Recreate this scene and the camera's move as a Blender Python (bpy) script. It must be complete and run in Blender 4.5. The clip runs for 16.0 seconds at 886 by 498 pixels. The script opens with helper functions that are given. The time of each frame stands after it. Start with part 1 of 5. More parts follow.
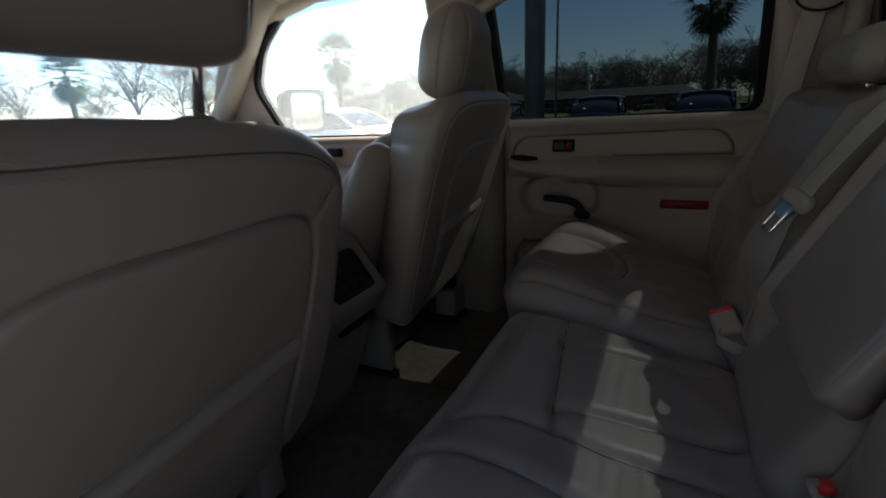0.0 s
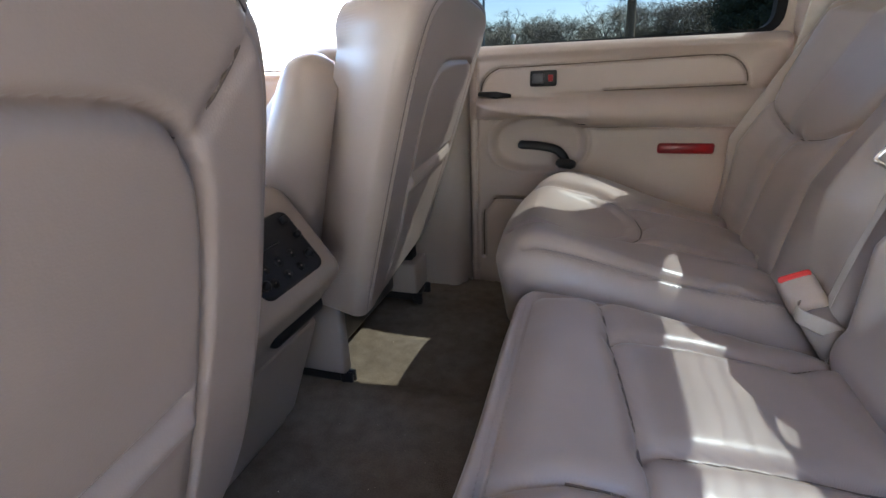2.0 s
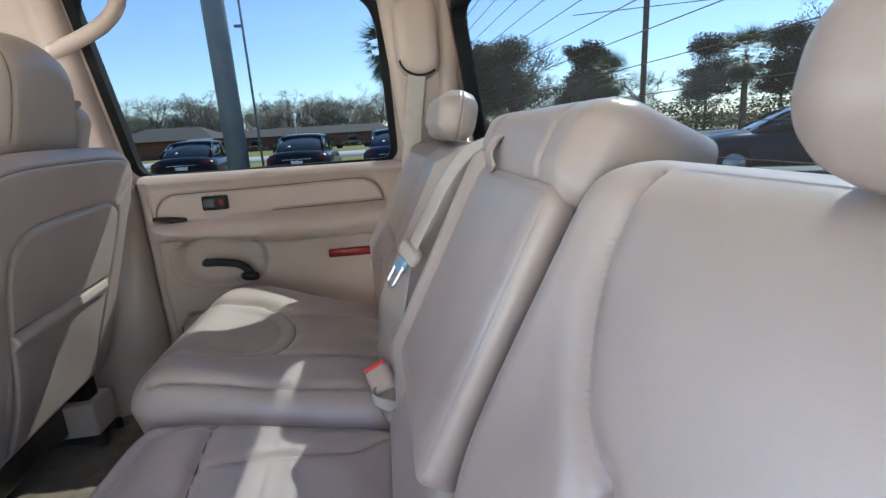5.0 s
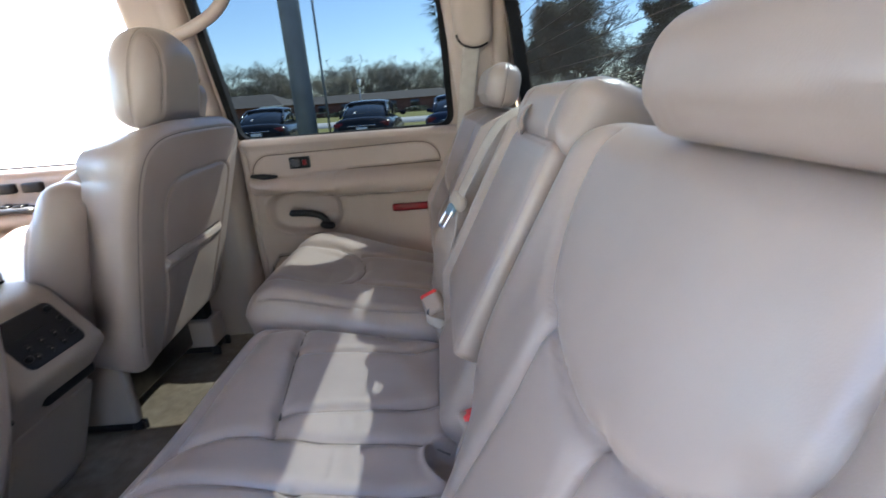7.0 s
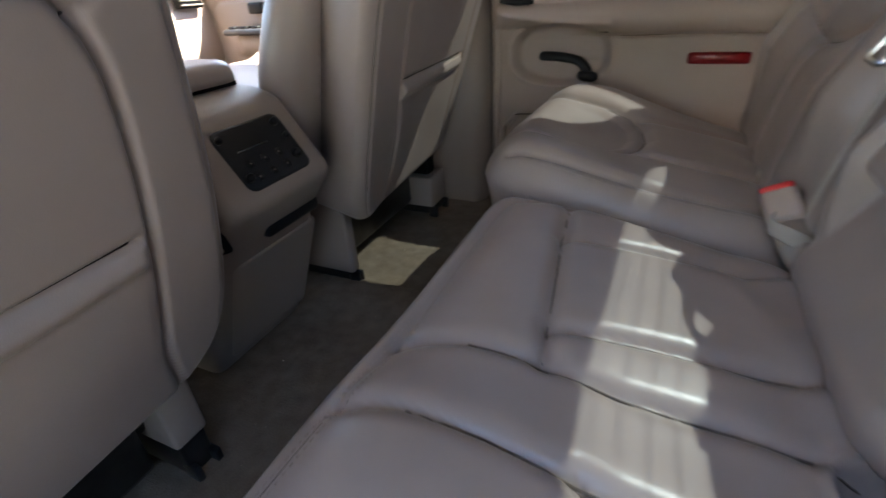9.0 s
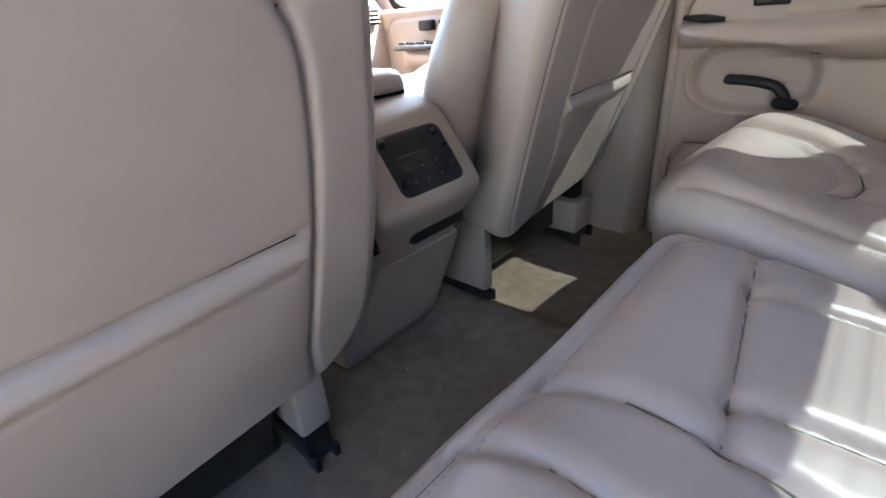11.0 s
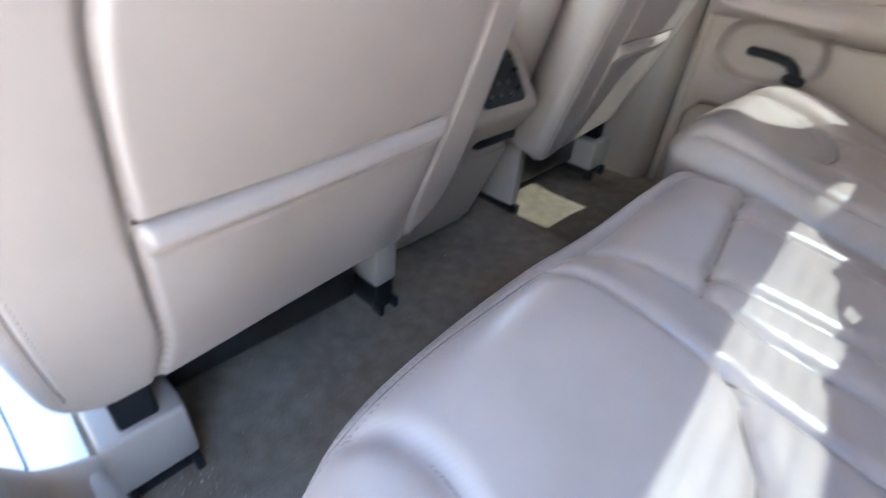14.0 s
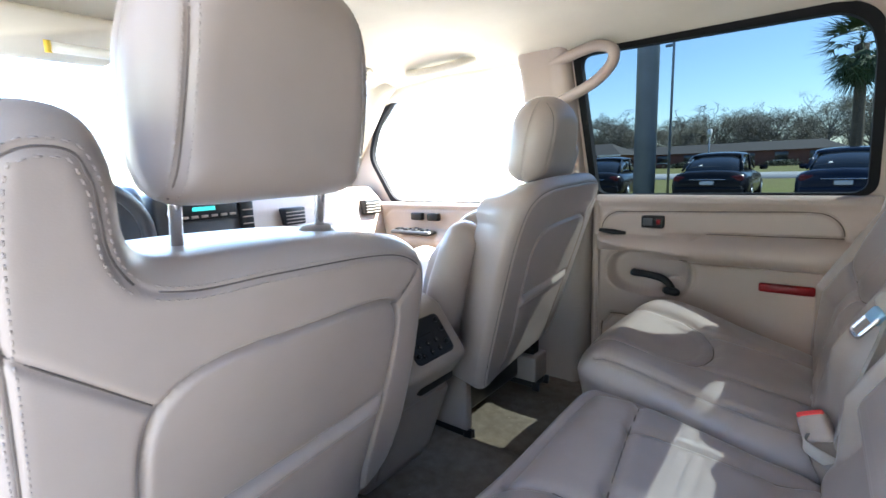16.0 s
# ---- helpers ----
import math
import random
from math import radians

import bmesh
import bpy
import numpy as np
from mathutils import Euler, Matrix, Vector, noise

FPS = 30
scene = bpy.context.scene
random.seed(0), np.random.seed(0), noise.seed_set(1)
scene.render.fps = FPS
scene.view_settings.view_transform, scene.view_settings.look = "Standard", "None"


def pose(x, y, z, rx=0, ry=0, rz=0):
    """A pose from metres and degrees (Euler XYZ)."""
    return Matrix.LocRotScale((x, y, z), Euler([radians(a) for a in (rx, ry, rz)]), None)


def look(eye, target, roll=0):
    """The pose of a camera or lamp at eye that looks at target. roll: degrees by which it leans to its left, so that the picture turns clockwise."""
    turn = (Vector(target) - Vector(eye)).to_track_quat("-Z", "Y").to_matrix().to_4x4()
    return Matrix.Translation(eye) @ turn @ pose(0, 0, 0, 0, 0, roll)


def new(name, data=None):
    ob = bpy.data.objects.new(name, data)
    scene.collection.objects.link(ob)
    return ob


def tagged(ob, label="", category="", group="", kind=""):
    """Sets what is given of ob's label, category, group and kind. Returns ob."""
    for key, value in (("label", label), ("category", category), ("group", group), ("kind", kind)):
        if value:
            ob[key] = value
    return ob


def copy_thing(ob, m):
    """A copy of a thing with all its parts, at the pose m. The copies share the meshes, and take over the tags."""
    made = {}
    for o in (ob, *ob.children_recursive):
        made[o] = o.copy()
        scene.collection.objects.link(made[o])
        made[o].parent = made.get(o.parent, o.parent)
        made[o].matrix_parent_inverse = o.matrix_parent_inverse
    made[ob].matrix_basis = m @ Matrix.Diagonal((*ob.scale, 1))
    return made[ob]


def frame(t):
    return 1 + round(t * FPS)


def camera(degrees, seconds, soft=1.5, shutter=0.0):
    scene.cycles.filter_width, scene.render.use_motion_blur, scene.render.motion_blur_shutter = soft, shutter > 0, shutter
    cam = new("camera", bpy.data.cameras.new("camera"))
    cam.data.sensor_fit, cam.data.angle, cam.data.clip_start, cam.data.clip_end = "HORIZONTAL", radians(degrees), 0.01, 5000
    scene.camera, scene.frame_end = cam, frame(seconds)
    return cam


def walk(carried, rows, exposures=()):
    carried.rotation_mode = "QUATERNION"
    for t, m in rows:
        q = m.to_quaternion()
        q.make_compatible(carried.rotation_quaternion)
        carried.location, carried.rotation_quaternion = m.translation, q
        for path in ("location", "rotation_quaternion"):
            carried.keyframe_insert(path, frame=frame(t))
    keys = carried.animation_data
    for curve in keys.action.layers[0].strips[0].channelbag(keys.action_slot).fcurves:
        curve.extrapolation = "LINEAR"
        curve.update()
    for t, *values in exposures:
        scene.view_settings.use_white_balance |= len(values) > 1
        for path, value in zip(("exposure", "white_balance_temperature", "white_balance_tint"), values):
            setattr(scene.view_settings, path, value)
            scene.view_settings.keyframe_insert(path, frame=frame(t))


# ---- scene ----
cam = camera(87.3, 16.0, soft=1.5, shutter=0.4)
PATH = [
    (0, (0.299, -0.64, 0.661), (-0.554, 1.077, 0.088), -2.9),
    (0.5, (0.206, -0.524, 0.621), (-0.479, 1.235, -0.041), -2.6),
    (1, (0.141, -0.441, 0.593), (-0.458, 1.343, -0.085), -2.9),
    (1.5, (0.118, -0.421, 0.58), (-0.449, 1.364, -0.123), -2.7),
    (2, (0.116, -0.422, 0.576), (-0.448, 1.352, -0.154), -2.4),
    (2.5, (0.193, -0.42, 0.604), (-0.248, 1.402, -0.094), -2.0),
    (3, (0.267, -0.419, 0.615), (0.028, 1.452, -0.051), -2.0),
    (3.5, (0.331, -0.431, 0.642), (0.336, 1.48, 0.054), -1.9),
    (4, (0.386, -0.452, 0.677), (0.577, 1.473, 0.172), -2.5),
    (4.2, (0.409, -0.462, 0.686), (0.673, 1.462, 0.207), -2.9),
    (6.3, (0.456, -0.611, 0.697), (0.607, 1.301, 0.132), -4.4),
    (6.5, (0.454, -0.642, 0.707), (0.567, 1.269, 0.13), -3.7),
    (7, (0.458, -0.683, 0.698), (0.431, 1.221, 0.087), -4.3),
    (7.5, (0.408, -0.66, 0.652), (0.061, 1.156, -0.111), -4.8),
    (8, (0.353, -0.592, 0.611), (-0.243, 1.12, -0.233), -4.4),
    (8.5, (0.309, -0.517, 0.568), (-0.323, 1.126, -0.38), -5.1),
    (9, (0.25, -0.434, 0.553), (-0.524, 1.122, -0.438), -4.2),
    (9.5, (0.174, -0.316, 0.526), (-1.004, 0.965, -0.458), -4.9),
    (9.7, (0.138, -0.293, 0.515), (-1.129, 0.914, -0.45), -4.8),
    (11.8, (0.237, -0.518, 0.552), (-0.92, 0.864, -0.321), -2.1),
    (12, (0.193, -0.534, 0.532), (-0.937, 0.746, -0.51), 1.4),
    (12.5, (0.138, -0.59, 0.489), (-0.898, 0.441, -0.876), 11.5),
    (13, (0.096, -0.632, 0.461), (-0.917, 0.358, -0.951), 15.8),
    (13.5, (0.111, -0.645, 0.477), (-0.931, 0.374, -0.893), 14.0),
    (14, (0.231, -0.628, 0.565), (-0.84, 0.63, -0.562), 5.4),
    (14.5, (0.303, -0.622, 0.617), (-0.757, 0.834, -0.252), -0.1),
    (15, (0.358, -0.62, 0.667), (-0.783, 0.9, 0.045), -2.7),
    (15.5, (0.384, -0.646, 0.715), (-0.808, 0.902, 0.287), -3.1),
    (16, (0.378, -0.686, 0.728), (-0.852, 0.852, 0.382), -2.2),
]
EXPOSURES = [(0.0, 1.42, 6250, 6), (0.5, 1.87, 6350, 8), (1.0, 2.97, 6500, 10), (1.5, 3.86, 6400, 13), (2.5, 4.70, 6400, 17), (3.5, 4.82, 6150, 13), (6.5, 4.40, 6150, 13), (7.0, 4.42, 6150, 13), (8.0, 4.02, 6250, 13), (8.5, 3.87, 6250, 10), (9.0, 3.88, 6500, 11), (9.7, 3.84, 6750, 11),
             (11.8, 5.36, 5900, 10), (13.0, 5.09, 6300, 11), (14.0, 5.21, 6020, 9), (15.0, 4.88, 5750, 8), (16.0, 4.52, 5830, 8)]
walk(cam, [(t, look(eye, target, roll)) for t, eye, target, roll in PATH], EXPOSURES)

# ---- world and sun ----
SUN_DIR = Vector((0.645, 0.573, 1.0)).normalized()
world = bpy.data.worlds.new("sky_world")
scene.world = world
world.use_nodes = True
wn = world.node_tree
sky = wn.nodes.new("ShaderNodeTexSky")
sky.sky_type = "NISHITA"
sky.sun_disc = False
sky.sun_elevation = math.asin(SUN_DIR.z)
sky.sun_rotation = math.atan2(SUN_DIR.x, SUN_DIR.y)
sky.air_density, sky.dust_density, sky.ozone_density = 1.0, 0.3, 1.8
wn.links.new(sky.outputs[0], wn.nodes["Background"].inputs[0])
wn.nodes["Background"].inputs[1].default_value = 0.13
sun = new("sun", bpy.data.lights.new("sun", "SUN"))
sun.data.energy, sun.data.angle, sun.data.color = 5.0, radians(0.55), (1.0, 0.91, 0.75)
sun.matrix_world = Matrix.Translation((2, 3, 8)) @ SUN_DIR.to_track_quat("Z", "Y").to_matrix().to_4x4()


# ---- materials ----
def mk(name, color, rough=0.5, metal=0.0, var=0.12, scale=6.0, fine=0.0, fine_scale=400.0, bump=0.0, spec=0.5, wear=None, coat=0.0, emit=None):
    """Principled paint with two scales of variation, optional fine grain bump and a second wear colour."""
    m = bpy.data.materials.new(name)
    m.use_nodes = True
    nt, b = m.node_tree, m.node_tree.nodes["Principled BSDF"]
    b.inputs["Roughness"].default_value = rough
    b.inputs["Metallic"].default_value = metal
    b.inputs["Specular IOR Level"].default_value = spec
    b.inputs["Coat Weight"].default_value = coat
    b.inputs["Base Color"].default_value = (*color, 1)
    tc = nt.nodes.new("ShaderNodeTexCoord")
    if var:
        big = nt.nodes.new("ShaderNodeTexNoise")
        big.inputs["Scale"].default_value, big.inputs["Detail"].default_value = scale, 6
        nt.links.new(tc.outputs["Object"], big.inputs["Vector"])
        ramp = nt.nodes.new("ShaderNodeValToRGB")
        lo = wear or tuple(c * (1 - var) for c in color)
        hi = tuple(min(1, c * (1 + var * 0.6)) for c in color)
        ramp.color_ramp.elements[0].position, ramp.color_ramp.elements[0].color = 0.32, (*lo, 1)
        ramp.color_ramp.elements[1].position, ramp.color_ramp.elements[1].color = 0.68, (*hi, 1)
        nt.links.new(big.outputs["Fac"], ramp.inputs["Fac"])
        nt.links.new(ramp.outputs["Color"], b.inputs["Base Color"])
        rr = nt.nodes.new("ShaderNodeMapRange")
        rr.inputs["To Min"].default_value, rr.inputs["To Max"].default_value = max(0, rough - 0.07), min(1, rough + 0.07)
        nt.links.new(big.outputs["Fac"], rr.inputs["Value"])
        nt.links.new(rr.outputs["Result"], b.inputs["Roughness"])
    if fine:
        f = nt.nodes.new("ShaderNodeTexVoronoi" if fine > 0 else "ShaderNodeTexNoise")
        f.inputs["Scale"].default_value = fine_scale
        nt.links.new(tc.outputs["Object"], f.inputs["Vector"])
        bp = nt.nodes.new("ShaderNodeBump")
        bp.inputs["Strength"].default_value, bp.inputs["Distance"].default_value = abs(fine), bump or 0.001
        nt.links.new(f.outputs[0], bp.inputs["Height"])
        nt.links.new(bp.outputs["Normal"], b.inputs["Normal"])
    if emit:
        b.inputs["Emission Color"].default_value, b.inputs["Emission Strength"].default_value = (*emit[0], 1), emit[1]
    return m


def glass(name, tint, gloss=0.02, ior=1.12, veil=0.0):
    m = bpy.data.materials.new(name)
    m.use_nodes = True
    nt = m.node_tree
    nt.nodes.remove(nt.nodes["Principled BSDF"])
    tr, gl, mix, fr = (nt.nodes.new("ShaderNode" + k) for k in ("BsdfTransparent", "BsdfGlossy", "MixShader", "Fresnel"))
    tr.inputs[0].default_value = (*tint, 1)
    gl.inputs["Roughness"].default_value = gloss
    fr.inputs[0].default_value = ior
    nt.links.new(fr.outputs[0], mix.inputs[0])
    nt.links.new(tr.outputs[0], mix.inputs[1])
    nt.links.new(gl.outputs[0], mix.inputs[2])
    out = mix.outputs[0]
    # White film mixed in for the glare and haze over the view outside.
    if veil:
        film, mix2 = nt.nodes.new("ShaderNodeBsdfTranslucent"), nt.nodes.new("ShaderNodeMixShader")
        film.inputs[0].default_value = (0.9, 0.9, 0.88, 1)
        mix2.inputs[0].default_value = veil
        nt.links.new(out, mix2.inputs[1])
        nt.links.new(film.outputs[0], mix2.inputs[2])
        out = mix2.outputs[0]
    nt.links.new(out, nt.nodes["Material Output"].inputs[0])
    return m


LEATHER = mk("shale_leather", (0.308, 0.250, 0.220), 0.36, var=0.12, scale=5, fine=0.07, fine_scale=800, bump=0.0006, spec=0.45)
LEATHER_DK = mk("shale_leather_insert", (0.318, 0.262, 0.234), 0.33, var=0.12, scale=7, fine=0.07, fine_scale=800, bump=0.0006, spec=0.42)
THREAD = mk("pale_thread", (0.32, 0.265, 0.235), 0.7, var=0)
# Shade of the seams put into a colour, well below the leather tone.
SEAM_SHADE = mk("seam_shade_leather", (0.10, 0.078, 0.066), 0.8, var=0)
TRIM = mk("beige_door_plastic", (0.385, 0.306, 0.262), 0.48, var=0.07, scale=4, fine=0.2, fine_scale=500, bump=0.0006, spec=0.35)
TRIM_GREY = mk("warm_grey_plastic", (0.265, 0.217, 0.184), 0.5, var=0.08, scale=5, fine=0.2, fine_scale=500, bump=0.0006, spec=0.35)
LINER = mk("cream_headliner_cloth", (0.58, 0.525, 0.43), 0.95, var=0.05, scale=8, fine=-0.3, fine_scale=700, bump=0.001, spec=0.1)
def carpet(name, lo, hi, stain):
    """Cut-pile carpet: fibre speckle, worn paler patches and brown stains."""
    m = mk(name, hi, 1.0, var=0, spec=0.03)
    nt, b = m.node_tree, m.node_tree.nodes["Principled BSDF"]
    tc = nt.nodes.new("ShaderNodeTexCoord")
    col = None
    for scale, detail, c0, c1, p0, p1_, blend in ((420.0, 2, lo, hi, 0.25, 0.75, 1.0), (5.0, 7, stain, hi, 0.35, 0.62, 0.55), (34.0, 4, lo, hi, 0.3, 0.7, 0.35)):
        nz, rp = nt.nodes.new("ShaderNodeTexNoise"), nt.nodes.new("ShaderNodeValToRGB")
        nz.inputs["Scale"].default_value, nz.inputs["Detail"].default_value = scale, detail
        rp.color_ramp.elements[0].position, rp.color_ramp.elements[0].color = p0, (*c0, 1)
        rp.color_ramp.elements[1].position, rp.color_ramp.elements[1].color = p1_, (*c1, 1)
        nt.links.new(tc.outputs["Object"], nz.inputs["Vector"])
        nt.links.new(nz.outputs["Fac"], rp.inputs["Fac"])
        if col is None:
            col, fibre = rp.outputs["Color"], nz.outputs["Fac"]
        else:
            mx = nt.nodes.new("ShaderNodeMixRGB")
            mx.inputs["Fac"].default_value = blend
            nt.links.new(col, mx.inputs["Color1"])
            nt.links.new(rp.outputs["Color"], mx.inputs["Color2"])
            col = mx.outputs["Color"]
    bp = nt.nodes.new("ShaderNodeBump")
    bp.inputs["Strength"].default_value, bp.inputs["Distance"].default_value = 0.5, 0.002
    nt.links.new(fibre, bp.inputs["Height"])
    nt.links.new(bp.outputs["Normal"], b.inputs["Normal"])
    nt.links.new(col, b.inputs["Base Color"])
    return m


CARPET = carpet("dark_taupe_carpet", (0.070, 0.058, 0.046), (0.190, 0.156, 0.122), (0.115, 0.080, 0.048))
BLACK = mk("black_plastic", (0.010, 0.010, 0.011), 0.45, var=0.2, scale=12, spec=0.25)
RUBBER = mk("black_rubber_seal", (0.007, 0.007, 0.008), 0.8, var=0.2, scale=20, spec=0.2)
DARK_GREY = mk("dark_grey_plastic", (0.05, 0.05, 0.055), 0.45, var=0.15, scale=14)
CHROME = mk("chrome", (0.75, 0.75, 0.76), 0.12, metal=1.0, var=0)
STEEL = mk("dark_steel", (0.12, 0.12, 0.12), 0.4, metal=1.0, var=0.2, scale=30)
RED = mk("red_reflector", (0.20, 0.004, 0.007), 0.3, var=0.15, scale=60, spec=0.3)
RED_TAB = mk("red_button", (0.62, 0.03, 0.03), 0.4, var=0)
WEBBING = mk("beige_webbing", (0.42, 0.37, 0.325), 0.8, var=0.08, scale=30, fine=-0.5, fine_scale=900, bump=0.0008, spec=0.2)
TAG_BLUE = mk("pale_blue_clip", (0.20, 0.34, 0.48), 0.4, var=0)
WHITE = mk("white_car_paint", (0.78, 0.78, 0.77), 0.25, var=0.03, scale=3, coat=0.5)
GLASS_TINT = glass("privacy_glass", (0.038, 0.047, 0.052), ior=1.05)
# The film whitens both panes: slight rear haze, strong glare in front.
GLASS_REAR = glass("rear_privacy_glass", (0.032, 0.041, 0.047), ior=1.015, veil=0.0010)
GLASS_CLEAR = glass("glare_veiled_glass", (0.92, 0.94, 0.93), ior=1.08, veil=0.24)
GLASS_DARK = mk("car_window_dark", (0.02, 0.025, 0.03), 0.06, var=0, spec=0.7)
DEFROST = mk("defroster_line", (0.05, 0.03, 0.02), 0.6, var=0)
CAR_BLACK = mk("black_car_paint", (0.012, 0.013, 0.016), 0.18, var=0.1, scale=3, spec=0.2)
CAR_BLUE = mk("dark_blue_car_paint", (0.016, 0.024, 0.045), 0.18, var=0.1, scale=3, spec=0.2)
CAR_SILVER = mk("silver_car_paint", (0.45, 0.46, 0.47), 0.25, metal=0.6, var=0.05, scale=3, coat=0.6)
TAIL = mk("tail_lamp_red", (0.14, 0.008, 0.008), 0.2, var=0)
CONCRETE = mk("worn_concrete", (0.15, 0.147, 0.14), 0.9, var=0.15, scale=1.2, fine=-0.4, fine_scale=60, bump=0.004, spec=0.2)
ASPHALT = mk("worn_asphalt", (0.11, 0.11, 0.11), 0.95, var=0.2, scale=0.8, fine=-0.5, fine_scale=70, bump=0.006, spec=0.2)
ROADM = mk("pale_road", (0.30, 0.30, 0.30), 0.95, var=0.12, scale=0.3, spec=0.2)
GRASS = mk("dry_grass", (0.13, 0.135, 0.045), 1.0, var=0.4, scale=0.7, fine=-1.0, fine_scale=15, bump=0.05, spec=0.1, wear=(0.17, 0.15, 0.07))
POLE = mk("grey_painted_steel", (0.28, 0.32, 0.37), 0.45, var=0.15, scale=2, metal=0.2)
WOODPOLE = mk("weathered_wood_pole", (0.13, 0.11, 0.09), 0.9, var=0.3, scale=4)
BARK = mk("palm_bark", (0.14, 0.11, 0.08), 0.95, var=0.4, scale=9, fine=-1.0, fine_scale=30, bump=0.02)
FROND = mk("palm_frond", (0.075, 0.115, 0.040), 0.6, var=0.4, scale=2)
LEAF = mk("spring_leaf", (0.150, 0.135, 0.075), 0.8, var=0.5, scale=0.4, wear=(0.095, 0.080, 0.052))
BLOSSOM = mk("pale_blossom", (0.26, 0.23, 0.155), 0.8, var=0.5, scale=0.3, wear=(0.14, 0.125, 0.075))
LEAF_DARK = mk("pine_leaf", (0.035, 0.048, 0.022), 0.8, var=0.5, scale=0.4)
TWIG = mk("bare_twig", (0.25, 0.22, 0.19), 0.9, var=0.3, scale=0.6)
BRICK = mk("red_brick", (0.20, 0.085, 0.06), 0.9, var=0.25, scale=1.5)
SHINGLE = mk("brown_shingle", (0.050, 0.043, 0.038), 0.95, var=0.2, scale=1.0)
# Brown of the shadow lines between door panel pieces.
GAP_SHADE = mk("gap_shade_brown", (0.13, 0.097, 0.076), 0.9, var=0)
STICKER = mk("yellow_label", (0.75, 0.52, 0.05), 0.5, var=0)
SAND = mk("pale_sand", (0.50, 0.42, 0.32), 0.9, var=0.3, scale=40)
TEAL = mk("teal_display", (0.02, 0.10, 0.10), 0.2, var=0, emit=((0.10, 0.75, 0.70), 0.06))
PAPER = mk("white_label", (0.75, 0.74, 0.70), 0.6, var=0)


# ---- building helpers ----
def thing(name, loc, label, category, group="", kind=""):
    e = new(name)
    e.empty_display_size = 0.05
    e.location = loc
    return tagged(e, label, category, group, kind)


def link(name, me, mat, parent=None, label="", smooth=True):
    """Links a mesh whose vertices are in world metres, under a thing or part that is not turned."""
    if mat:
        me.materials.append(mat)
    me.polygons.foreach_set("use_smooth", [smooth] * len(me.polygons))
    ob = new(name, me)
    if parent is not None:
        ob.parent = parent
        at, up = Vector(), parent
        while up is not None:
            at += up.location
            up = up.parent
        ob.location = -at
    if label:
        ob["label"] = label
    return ob


def part(name, bm, mat, parent=None, label="", smooth=True):
    me = bpy.data.meshes.new(name)
    bmesh.ops.recalc_face_normals(bm, faces=bm.faces)
    bm.to_mesh(me)
    bm.free()
    return link(name, me, mat, parent, label, smooth)


def raw(name, verts, faces, mat, parent=None, label="", smooth=True):
    me = bpy.data.meshes.new(name)
    me.from_pydata([tuple(v) for v in verts], [], faces)
    me.update()
    return link(name, me, mat, parent, label, smooth)


def pad(name, mat, parent, O, U, V, N, w, h, H, r, corner, hf=None, res=0.006, wf=None, bend=None, label="", taper=0.02, under=0.0):
    """A stuffed or moulded slab: rounded plan w x h, height H along N with edge radius r; hf(u, v, e) adds relief, wf(v) widens, bend(u, v) bows it."""
    O, U, V, N = (np.array(a, float) for a in (O, U, V, N))
    nu, nv = max(10, int(w / res)), max(10, int(h / res))
    s, t = np.meshgrid(np.linspace(-1, 1, nu + 1), np.linspace(-1, 1, nv + 1))
    a, b, c = w / 2, h / 2, min(corner, w / 2 - 1e-4, h / 2 - 1e-4)
    k = np.maximum(np.maximum(abs(s), abs(t)), 1e-9)
    px, py = a * s / k, b * t / k
    qx, qy = np.maximum(abs(px) - (a - c), 0), np.maximum(abs(py) - (b - c), 0)
    ln = np.maximum(np.hypot(qx, qy), 1e-9)
    both = (qx > 0) & (qy > 0)
    px = np.where(both, np.sign(px) * (a - c + c * qx / ln), px)
    py = np.where(both, np.sign(py) * (b - c + c * qy / ln), py)
    kk = 1 - (1 - np.minimum(k, 1)) ** 1.25
    u, v = px * kk, py * kk
    qx, qy = abs(u) - (a - c), abs(v) - (b - c)
    e = c - np.hypot(np.maximum(qx, 0), np.maximum(qy, 0)) - np.minimum(np.maximum(qx, qy), 0)
    e = np.maximum(e, 0)
    drop = np.where(e < r, r - np.sqrt(np.maximum(r * r - (r - np.minimum(e, r)) ** 2, 0)), 0)
    n = H - drop * min(1.0, H / r)
    if hf is not None:
        n = n + hf(u, v, e) * np.clip(e / max(taper, 1e-6), 0, 1)
    uu = u * (wf(v) if wf else 1.0)
    base = bend(u, v) if bend else 0.0 * u
    top = O + uu[..., None] * U + v[..., None] * V + (n + base)[..., None] * N
    bot = O + (uu * (1 - 2 * under / w))[..., None] * U + (v * (1 - 2 * under / h))[..., None] * V + base[..., None] * N
    W = nu + 1
    verts = list(map(tuple, top.reshape(-1, 3)))
    faces = [(j * W + i, j * W + i + 1, (j + 1) * W + i + 1, (j + 1) * W + i) for j in range(nv) for i in range(nu)]
    ring = [(0, i) for i in range(nu)] + [(j, nu) for j in range(nv)] + [(nv, i) for i in range(nu, 0, -1)] + [(j, 0) for j in range(nv, 0, -1)]
    first = len(verts)
    verts += [tuple(bot[j, i]) for j, i in ring]
    m = len(ring)
    for q in range(m):
        j, i = ring[q]
        j2, i2 = ring[(q + 1) % m]
        faces.append((j2 * W + i2, j * W + i, first + q, first + (q + 1) % m))
    faces.append(tuple(first + q for q in range(m - 1, -1, -1)))
    if np.dot(np.cross(U, V), N) < 0:
        faces = [f[::-1] for f in faces]
    return raw(name, verts, faces, mat, parent, label)


